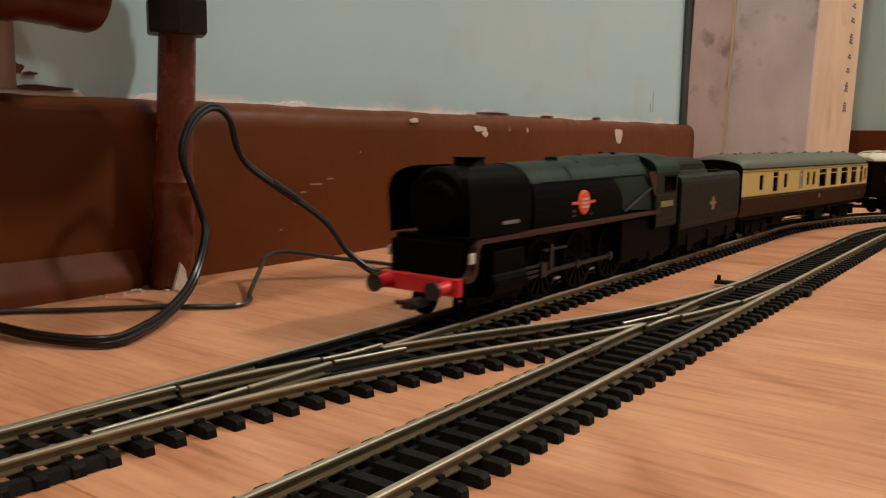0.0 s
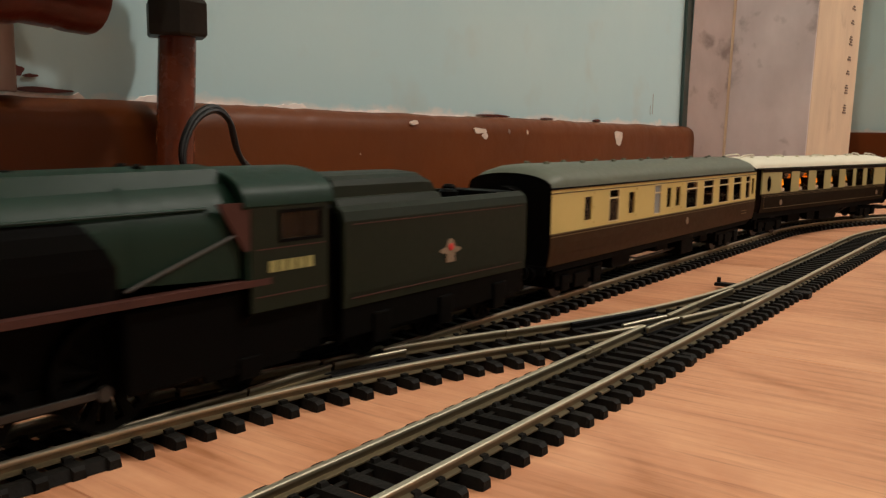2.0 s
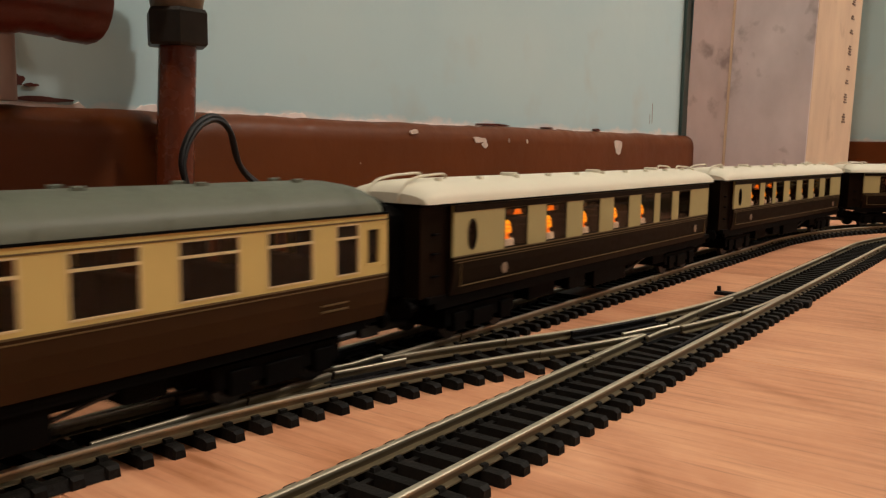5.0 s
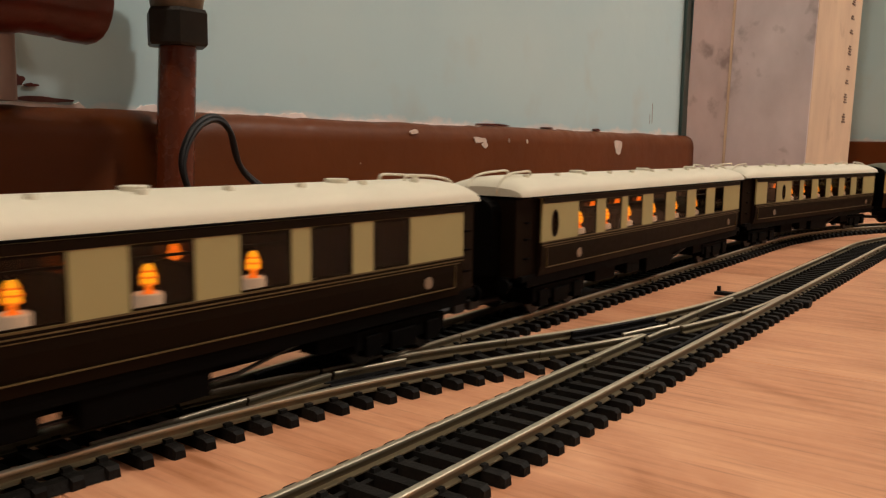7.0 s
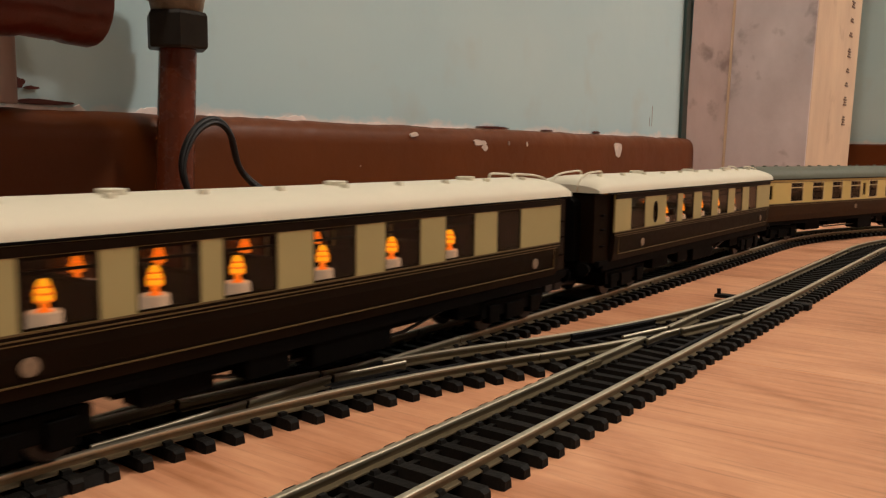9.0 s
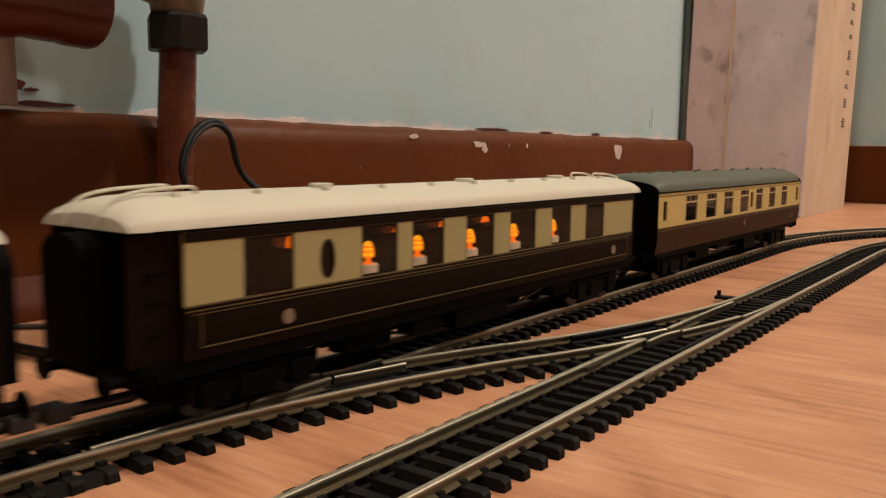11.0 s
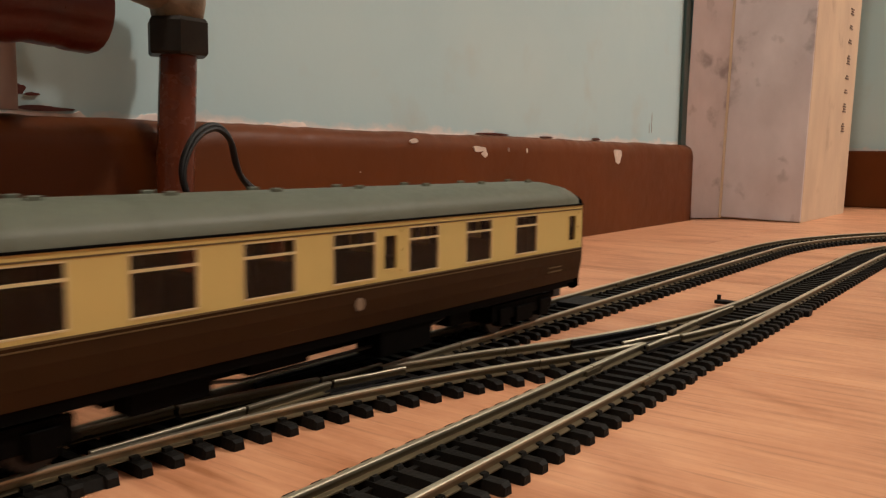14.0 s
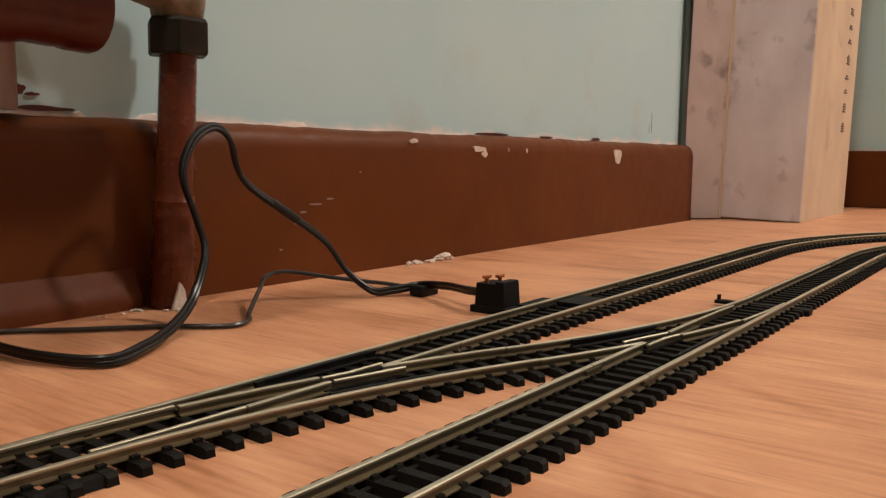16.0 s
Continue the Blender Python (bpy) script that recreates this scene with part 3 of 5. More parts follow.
def turnout():
    """Right-hand points: toe at the origin, straight road along +x."""
    root = thing("track_points", "model railway points with black sleepers and thin blades", "model points", "track sections")

    def arc(o, a0, a1, n=20):
        rr = R + o
        return [(rr * math.sin(a0 + (a1 - a0) * i / n), rr * math.cos(a0 + (a1 - a0) * i / n) - R) for i in range(n + 1)]
    g = 9.05
    frog = math.acos((R - g) / (R + g))
    fx = (R + g) * math.sin(frog)
    thin = [(a * 0.75, z) for a, z in PROFILE]
    slim = [(-0.3, 2.7), (0.3, 2.7), (0.3, 4.35), (0.6, 4.65), (0.6, 5.35), (0.42, 5.5), (-0.42, 5.5), (-0.6, 5.35), (-0.6, 4.65), (-0.3, 4.35)]
    knee, hinge = 106.0, 65.0
    at_knee, at_hinge = math.asin(knee / (R + g)), math.asin(hinge / (R + g))
    lines = [("stock_rail", [(0.3, g), (S / 2, g), (S - 0.3, g)], PROFILE), ("stock_rail", arc(-g, 0, TURN), PROFILE),
             ("blade", [(34, -g + 1.1), (50, -g + 0.5), (hinge + 10, -g + 0.1)], slim), ("closure_rail", [(hinge + 10.6, -g), (knee - 1, -g)], PROFILE),
             ("blade", [(12, g - 1.0), (38, g - 1.7), (hinge - 0.6, g - 3.6)], thin), ("closure_rail", arc(g, at_hinge, at_knee, 8), PROFILE),
             ("frog_rail", [(fx + 1, -g), (S - 0.3, -g)], PROFILE), ("frog_rail", arc(g, frog + 1 / R, TURN, 8), PROFILE),
             ("wing_rail", [(knee + 0.5, -g - 0.1), (knee + 13, -g - 3.3), (knee + 25, -g - 6.0)], slim),
             ("wing_rail", [(knee + 0.5, -4.6), (knee + 10, -6.3), (knee + 24, -6.6)], slim),
             ("check_rail", [(91, g - 3.4), (95, g - 2.4), (137, g - 2.4), (141, g - 3.4)], thin),
             ("check_rail", arc(-g + 2.4, frog - 0.06, frog + 0.045, 6), thin)]
    for name, pts, prof in lines:
        bm = bmesh.new()
        sweep(bm, pts, prof)
        part(name, bm, M_BOX if name == "check_rail" else M_RAIL, root, "black plastic guard rail" if name == "check_rail" else "")
    n = 22
    for i in range(n):
        x = (i + 0.5) * S / n
        drop = R - math.sqrt(R * R - x * x)
        a = math.asin(x / R)
        if x < 146:
            lo, hi = -15.8 - drop, 15.8
            bm = bmesh.new()
            h = (hi - lo) / 2
            loft(bm, [[(-1.75 * k, y, 0), (1.75 * k, y, 0), (1.45 * k, y, z), (-1.45 * k, y, z)] for y, z, k in ((-h, 1.9, 0.8), (-h + 0.9, 2.6, 1), (h - 0.9, 2.6, 1), (h, 1.9, 0.8))])
            for c in (g, -g - drop):
                for s in (-1, 1):
                    y = c + s * 1.9 - (hi + lo) / 2
                    box(bm, -1.0, 1.0, y - 0.7, y + 0.7, 2.6, 3.5)
            put_sleeper(root, mesh_of("sleeper", bm, M_SLEEPER), x, (hi + lo) / 2, -math.degrees(a) * 0.45)
        else:
            put_sleeper(root, SLEEPER, x, 0)
            put_sleeper(root, SLEEPER, R * math.sin(a) - 0, -drop, -math.degrees(a))
    bm = bmesh.new()
    box(bm, 5, 9.5, -24, 16, 1.2, 2.9, 0.4)
    rod(bm, (7.2, -22.5, 2.5), (7.2, -22.5, 5.2), 0.9, seg=10)
    box(bm, 4, 10.5, 14, 18, 0, 2.8, 0.5)
    part("tie_bar", bm, M_BOX, root)
    bm = bmesh.new()
    loft(bm, [[(knee - 4, -10.4, 2.6), (knee - 4, -3.6, 2.6), (knee - 4, -3.8, 3.4), (knee - 4, -10.2, 3.4)],
              [(fx + 5, -15.4, 2.6), (fx + 5, -6.2, 2.6), (fx + 5, -6.4, 3.4), (fx + 5, -15.2, 3.4)]])
    loft(bm, [[(fx - 9, -9.3, 3.2), (fx - 9, -8.7, 3.2), (fx - 9, -8.8, 4.4), (fx - 9, -9.2, 4.4)],
              [(fx + 2, -10.2, 3.2), (fx + 2, -8.2, 3.2), (fx + 2, -8.4, 5.3), (fx + 2, -10.0, 5.3)]])
    part("frog", bm, M_BOX, root)
    bm = bmesh.new()
    box(bm, 4, 140, 5.2, 6.8, 0.2, 1.8)
    loft(bm, [[(x, -15.5 - (R - math.sqrt(R * R - x * x)) + d, z) for d, z in ((0, 0.2), (4, 0.2), (3.4, 2.4), (0.8, 2.4))] for x in (1, 12, 24, 34)])
    part("web", bm, M_SLEEPER, root)
    return root


def at(x, y, deg=0.0):
    return pose(x * MM, y * MM, 0, 0, 0, deg)


def tracks():
    pts = turnout()
    pts.matrix_basis = at(X0, YA)
    copy_thing(pts, at(X0 + 2 * S, YB, 180))
    first = straight(S)
    first.matrix_basis = at(X0 + S, YA)
    for x in [X0 - S * k for k in range(1, 12)]:
        copy_thing(first, at(x, YA))
    copy_thing(first, at(X0 + 2 * S, YA))
    for x in [X0 + S - S * k for k in range(1, 4)] + [X0 + 2 * S]:
        copy_thing(first, at(x, YB))
    short = straight(BEND - X0 - 3 * S, "short straight model railway track with black sleepers")
    short.matrix_basis = at(X0 + 3 * S, YA)
    copy_thing(short, at(X0 + 3 * S, YB))
    for radius, y in ((R, YA), (R - 67, YB)):
        c = curved(radius)
        c.matrix_basis = at(BEND, y)
        for k in range(1, 8):
            a = TURN * k
            copy_thing(c, at(BEND + radius * math.sin(a), y - radius + radius * math.cos(a), -22.5 * k))
    for k in range(2):
        copy_thing(first, at(BEND - S * (k + 1), YA - 2 * R))


def power_clip():
    root = thing("power_clip", "black track power terminal box with copper screws", "terminal box")
    y0 = YA + 15.5
    bm = bmesh.new()
    box(bm, 299, 315, y0 + 2, y0 + 21, 0, 3.2, 0.5)
    loft(bm, [[(300, y0 + 4, 3), (313.5, y0 + 4, 3), (313.5, y0 + 19, 3), (300, y0 + 19, 3)],
              [(300.5, y0 + 4.5, 13), (313, y0 + 4.5, 13), (313, y0 + 18.5, 13), (300.5, y0 + 18.5, 13)]])
    box(bm, 300.5, 313, y0 + 4.5, y0 + 9, 12, 14.2, 0.4)
    part("housing", bm, M_BOX, root)
    bm = bmesh.new()
    box(bm, 310, 334, y0 - 9, y0 + 4, 2.8, 3.7, 0.2)
    box(bm, 324, 346, YA - 7.3, YA + 7.3, 2.7, 4.6, 0.3)
    part("contact_plate", bm, M_BOX, root)
    for x, y in ((304, y0 + 15.5), (310, y0 + 12.5)):
        bm = bmesh.new()
        rod(bm, (x, y, 12.5), (x, y, 15.4), 1.0)
        box(bm, x - 2.4, x + 2.4, y - 1.1, y + 1.1, 14.8, 16.2, 0.3)
        part("terminal_screw", bm, M_SCREW, root, "small copper-coloured terminal lever")


def cables():
    root = thing("power_cable", "looping black twin power cable on the floor", "cable")
    thick = [(120, 335 - 12, 2.4), (131, 306, 2.4), (134, 262, 2.4), (144, 238, 2.4), (160, 242, 3), (181, 256, 4), (204, 273, 10), (216, 280, 27), (215, 284, 41), (211, 287, 59), (218, 289, 73),
             (229, 290, 79), (237, 289, 74), (243, 287, 56), (266, 280, 39), (281, 275, 27), (290, 270, 13), (299, 262, 3.2), (307, 256, 3), (319, 247, 5), (314, 228, 7), (305, 210, 8), (305, 200, 8)]
    path = spline(thick, 8)
    for name, d in (("flex_core", Vector((0, 0.0, 0.9))), ("flex_core", Vector((0.5, -0.6, -0.7)))):
        bm = bmesh.new()
        tube(bm, [p + d for p in path], 1.25, 10)
        part(name, bm, M_CABLE, root, smooth=True)
    bm = bmesh.new()
    tube(bm, [p + Vector((0, 0, 0.1)) for p in spline([(256, 283.5, 46.5), (262, 281.2, 42), (268, 279.6, 38)], 4)], 2.1, 10)
    part("cable_tie", bm, M_CABLE, root, "wrap of black tape on the cable", smooth=True)
    root2 = thing("thin_cable", "thin grey-black wire trailing over the floor", "cable")
    thin = [(140, 316, 1.3), (150, 310, 1.3), (168, 293, 1.3), (190, 275, 1.3), (208, 256, 1.3), (220, 258, 1.5), (229, 268, 2), (250, 285, 8), (257, 289, 12), (270, 289, 13), (290, 275, 9), (312, 261, 5), (320, 250, 3)]
    bm = bmesh.new()
    tube(bm, spline(thin, 8), 1.0, 8)
    part("wire", bm, M_CABLE2, root2, smooth=True)
    bm = bmesh.new()
    box(bm, 313, 327, 242, 250, 0.0, 5.5, 1.2)
    tagged(part("cable_clip", bm, M_BOX), "small black connector where the wires join", "connector")


# ---------------------------------------------------------------- coaches. Local x runs back from the leading end, near side is -y, z = 0 on the rail
def bogie(parent, x, wheel_r=6.2):
    b = bmesh.new()
    box(b, x - 4, x + 4, -12, 12, 6.5, 12)
    bg = part("bogie", b, M_BLACK, parent)
    for y in (-12.6, 12.6):
        b = bmesh.new()
        box(b, x - 21, x + 21, y - 0.8, y + 0.8, 5.2, 11.0, 0.3)
        for wx in (-14, 14):
            box(b, x + wx - 3.4, x + wx + 3.4, y - 1.8, y + 1.8, 3.2, 9.5, 0.4)
        box(b, x - 6, x + 6, y - 1.6, y + 1.6, 3.2, 9.0, 0.4)
        part("side_frame", b, M_BLACK, bg)
    for e in (-20, 20):
        b = bmesh.new()
        box(b, x + e - 1, x + e + 1, -12, 12, 4.5, 10)
        part("end_beam", b, M_BLACK, bg)
    for wx in (-14, 14):
        b = bmesh.new()
        for y in (-8.6, 8.6):
            turned(b, (x + wx, y - 1.3, wheel_r), (0, 1, 0), [(0, wheel_r), (2.2, wheel_r), (2.6, wheel_r - 0.8)], 20)
        rod(b, (x + wx, -9, wheel_r), (x + wx, 9, wheel_r), 1)
        part("wheelset", b, M_DKSTEEL, bg, "dark steel wheelset")
    return bg


def arch(half, z0, z1, n=14, flat=1.0):
    return [(-half * math.cos(math.pi * i / n), z0 + (z1 - z0) * math.sin(math.pi * i / n) ** flat) for i in range(n + 1)]


def body_shell(root, length, half, z0, z_waist, z_gut, z_top, holes, lower, upper, roof_mat, dome, inset=0.0):
    for side, sy in (("near", -1), ("far", 1)):
        ya, yb = sorted((sy * half, sy * (half - 0.9)))
        bm = bmesh.new()
        n0 = len(bm.verts)
        # sides tuck in towards the bottom
        tuck = [(half - 1.3, z0), (half - 0.35, z0 + 4), (half, z0 + 8), (half, z_waist)]
        prof = [(sy * y, z) for y, z in tuck] + [(sy * (y - 0.9), z) for y, z in reversed(tuck)]
        loft(bm, [[(x, y, z) for y, z in prof] for x in (inset, length - inset)])
        part("lower_panel", bm, lower, root, "dark brown lower side panel")
        bm = bmesh.new()
        cells(bm, inset, length - inset, z_waist, z_gut, ya, yb, holes)
        part("upper_panel", bm, upper, root, "cream upper side panel")
        for z, h in ((z_waist + 0.1, 0.45), (z_waist - 1.0, 0.3), (z_gut - 1.5, 0.4)):
            bm = bmesh.new()
            yy = sorted((sy * (half - 0.3), sy * (half + 0.16)))
            box(bm, inset, length - inset, *yy, z - h / 2, z + h / 2)
            part("lining", bm, M_GOLD, root, "thin gold lining")
        bm = bmesh.new()
        yy = sorted((sy * (half - 0.4), sy * (half + 0.45)))
        box(bm, inset * 0.4, length - inset * 0.4, *yy, z_gut - 0.05, z_gut + 0.6)
        part("gutter", bm, M_BLACK, root)
    bm = bmesh.new()
    rings = []
    for x, k in ((0.0, dome), (1.5, dome * 0.55), (4, dome * 0.25), (9, 0.04), (15, 0), (length / 2, 0), (length - 15, 0), (length - 9, 0.04), (length - 4, dome * 0.25), (length - 1.5, dome * 0.55), (length, dome)):
        rings.append([(x, y * (1 - 0.12 * k), z) for y, z in arch(half + 0.2, z_gut + 0.5, z_top - (z_top - z_gut) * 0.55 * k, 16, 0.8)])
    loft(bm, rings)
    part("roof", bm, roof_mat, root, "rounded coach roof", smooth=True)
    bm = bmesh.new()
    box(bm, 2, length - 2, -half + 2, half - 2, z0 - 1.5, z0 + 0.6)
    part("floor_pan", bm, M_BLACK, root)


def end_wall(root, x, d, half, z0, z_gut, z_top, material):
    bm = bmesh.new()
    outline = [(-half + 1.3, z0), (-half, z0 + 8), (-half, z_gut)] + [(y, z) for y, z in arch(half, z_gut, z_top - 0.6, 12, 0.8)][1:-1] + [(half, z_gut), (half, z0 + 8), (half - 1.3, z0)]
    loft(bm, [[(x, y, z) for y, z in outline], [(x + d * 1.0, y * 0.995, z - 0.02) for y, z in outline]])
    e = part("end_wall", bm, material, root, "black coach end")
    bm = bmesh.new()
    o = -d
    loft(bm, [[(x + o * k, y, z) for y, z in [(-8, z0 + 1), (-8, z_gut - 4)] + [(8 * math.cos(a), z_gut - 4 + 5 * math.sin(a)) for a in [math.pi * (1 - i / 8) for i in range(1, 8)]] + [(8, z_gut - 4), (8, z0 + 1)]] for k in (0, 6)])
    part("gangway", bm, M_BLACK, e, "black corridor connection")
    bm = bmesh.new()
    box(bm, min(x, x + o * 0.8), max(x, x + o * 0.8), -half + 1.5, half - 1.5, z0 - 3.5, z0 + 0.2, 0.2)
    for y in (-12, 12):
        turned(bm, (x, y, z0 - 2.5), (o, 0, 0), [(0, 1.4), (4, 1.1), (4.1, 2.8), (4.8, 2.8)], 14)
    part("buffer_beam", bm, M_BLACK, e)
    bm = bmesh.new()
    rod(bm, (x - o * 10, 0, 6), (x + o * 9, 0, 6.5), 1.4)
    box(bm, min(x + o * 6, x + o * 12), max(x + o * 6, x + o * 12), -3, 3, 5, 8.5, 0.4)
    part("coupling", bm, M_DKSTEEL, e, "small coupling hook")


def window(root, x0, x1, z0, z1, half, sy, frame=None, bar=None, pane=M_GLASS, w=0.55):
    bm = bmesh.new()
    y0, y1 = sorted((sy * (half - 0.75), sy * (half + (0.14 if frame else -0.25))))
    cells(bm, x0 - 0.05, x1 + 0.05, z0 - 0.05, z1 + 0.05, y0, y1, [(x0 + w, x1 - w, z0 + w, z1 - w)])
    if bar:
        box(bm, x0 + w, x1 - w, y0, y1, bar - 0.3, bar + 0.3)
    o = part("window", bm, frame or M_UMBER, root, "pale framed coach window" if frame else "dark framed window")
    bm = bmesh.new()
    y0, y1 = sorted((sy * (half - 0.55), sy * (half - 0.35)))
    box(bm, x0 + w * 0.5, x1 - w * 0.5, y0, y1, z0 + w * 0.5, z1 - w * 0.5)
    part("pane", bm, pane, o, "glass pane")
    return o


def crest(root, x, z, half, r=2.0, material=None):
    bm = bmesh.new()
    turned(bm, (x, -half + 0.2, z), (0, -1, 0), [(0, r), (0.35, r), (0.4, r * 0.9)], 16)
    part("crest", bm, material or M_CREST, root, "small faded crest")


def underframe(root, length, boxes):
    for y in (-11, 11):
        bm = bmesh.new()
        pts = [(62, 14), (length / 2 - 32, 7.5), (length / 2 + 32, 7.5), (length - 62, 14)]
        for a, b in zip(pts, pts[1:]):
            rod(bm, (a[0], y, a[1]), (b[0], y, b[1]), 0.55, seg=6)
        part("truss_rod", bm, M_DKSTEEL, root, "thin underframe truss rod")
    # black filler added for the dense underframe and the shade beneath
    bm = bmesh.new()
    box(bm, 66, length - 66, -6, 6, 7.5, 15, 0.6)
    part("dark_fill_beam", bm, M_BLACK, root)
    for x0, x1, y0, y1, z0 in boxes:
        bm = bmesh.new()
        box(bm, x0, x1, y0, y1, z0, 15, 0.5)
        part("equipment_box", bm, M_BLACK, root, "black underframe box")
    for y in (-15.5, 15.5):
        bm = bmesh.new()
        box(bm, 6, length - 6, y - 0.6, y + 0.6, 12.4, 15)
        part("solebar", bm, M_BLACK, root)


def seats(root, xs, half, z):
    for x in xs:
        bm = bmesh.new()
        box(bm, x - 2, x + 2, -half + 2.5, half - 2.5, 15, z, 0.6)
        part("seat", bm, M_SEAT, root, "dark maroon seat back")


def mark_one(name, label, length, wins, doors, frosted, boxes, vents, crest_x):
    """Chocolate and cream coach with a grey roof."""
    root = thing(name, label, "model coach", "coaches of the train")
    half, z0, zw, zg, zt = 18.4, 15.2, 27.4, 44.2, 53.2
    holes = [(a, b, 28.7, 42.2) for a, b in wins] + [(a, b, 30.4, 40.8) for a, b in doors]
    body_shell(root, length, half, z0, zw, zg, zt, holes, M_CHOC, M_CREAM, M_GREYROOF, 0.8)
    for sy in (-1, 1):
        for a, b in wins:
            w = window(root, a, b, 28.7, 42.2, half, sy, M_FRAME, 38.6, M_FROST if (a, b) in frosted else M_GLASS, 0.32)
            for k in (1, 2) if b - a > 12 else ():
                bm = bmesh.new()
                xm = a + (b - a) * k / 3
                box(bm, xm - 0.3, xm + 0.3, *sorted((sy * (half - 0.9), sy * (half - 0.3))), 38.8, 41.7)
                part("glazing_bar", bm, M_SEAT, w)
        for a, b in doors:
            window(root, a, b, 30.4, 40.8, half, sy, M_CREAM)
            for z in (30, 36, 41.5):
                bm = bmesh.new()
                box(bm, b + 1.4, b + 2.4, *sorted((sy * (half - 0.1), sy * (half + 0.3))), z - 0.4, z + 0.4)
                part("door_hinge", bm, M_CREAM, root)
    bm = bmesh.new()
    cells(bm, 2, length - 2, 15.5, 43.5, 5.2, 5.8, [(a, b, 28.7, 42.2) for a, b in wins[2:]])
    part("corridor_partition", bm, M_SEAT, root)
    seats(root, [x for a, b in wins[-7:] for x in (a - 3,)], half, 34)
    end_wall(root, -0.5, 1, half, z0, zg, zt - 2.6, M_BLACK)
    end_wall(root, length + 0.5, -1, half, z0, zg, zt - 2.6, M_BLACK)
    bogie(root, 35)
    bogie(root, length - 35)
    underframe(root, length, boxes)
    for x in vents:
        for y in (-4.5, 4.5):
            bm = bmesh.new()
            box(bm, x - 1.6, x + 1.6, y - 0.6, y + 0.6, zt - 1.2, zt + 0.75, 0.3)
            part("roof_vent", bm, M_GREYROOF, root)
    for x in [12 + (length - 24) * k / 8 for k in range(9)]:
        bm = bmesh.new()
        rr = [(y, z) for y, z in arch(half + 0.35, zg + 0.5, zt + 0.18, 16, 0.8)]
        loft(bm, [[(x + d, y, z) for y, z in rr] for d in (-0.25, 0.25)], closed=False, caps=False)
        bmesh.ops.solidify(bm, geom=bm.faces[:], thickness=0.12)
        part("roof_rib", bm, M_GREYROOF, root)
    crest(root, crest_x, 22.5, half, 1.8)
    bm = bmesh.new()
    for z0b in (21.4, 19.8):
        box(bm, length - 26, length - 16, -half - 0.08, -half + 0.3, z0b, z0b + 0.45)
    part("number_bars", bm, M_GOLD, root, "small unreadable gold lettering")
    return root


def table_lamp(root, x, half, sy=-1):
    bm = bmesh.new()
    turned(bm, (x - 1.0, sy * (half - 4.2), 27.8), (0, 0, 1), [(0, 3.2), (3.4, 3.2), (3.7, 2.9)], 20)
    t = part("table_lamp", bm, M_CLOTH, root, "round white table, its lamplight put in as glow", smooth=True)
    c = (x - 1.5, sy * (half - 3.2))
    bm = bmesh.new()
    turned(bm, (*c, 31.4), (0, 0, 1), [(0, 1.5), (0.4, 1.2), (1.0, 0.75), (2.0, 0.7)], 14)
    part("lamp_stand", bm, M_LAMP, t, "amber glowing lamp stand", smooth=True)
    bm = bmesh.new()
    turned(bm, (*c, 33.2), (0, 0, 1), [(0, 0.9), (0.3, 1.6), (1.5, 1.7), (2.6, 1.5), (2.9, 1.0)], 16)
    hot = M_LAMPHOT if sy < 0 else M_LAMP
    part("lamp_bulb", bm, hot, t, "bright orange lamp globe", smooth=True)
    for z, r in ((33.4, 1.75), (34.8, 1.9), (36.1, 1.45)):
        bm = bmesh.new()
        turned(bm, (*c, z), (0, 0, 1), [(0, r * 0.9), (0.1, r), (0.35, r), (0.45, r * 0.85)], 16)
        part("shade_ring", bm, M_LAMP, t, "amber shade ring")
    bm = bmesh.new()
    turned(bm, (*c, 36.2), (0, 0, 1), [(0, 1.3), (0.9, 1.1), (1.6, 0.6)], 14)
    part("lamp_top", bm, hot, t, "bright orange lamp top", smooth=True)


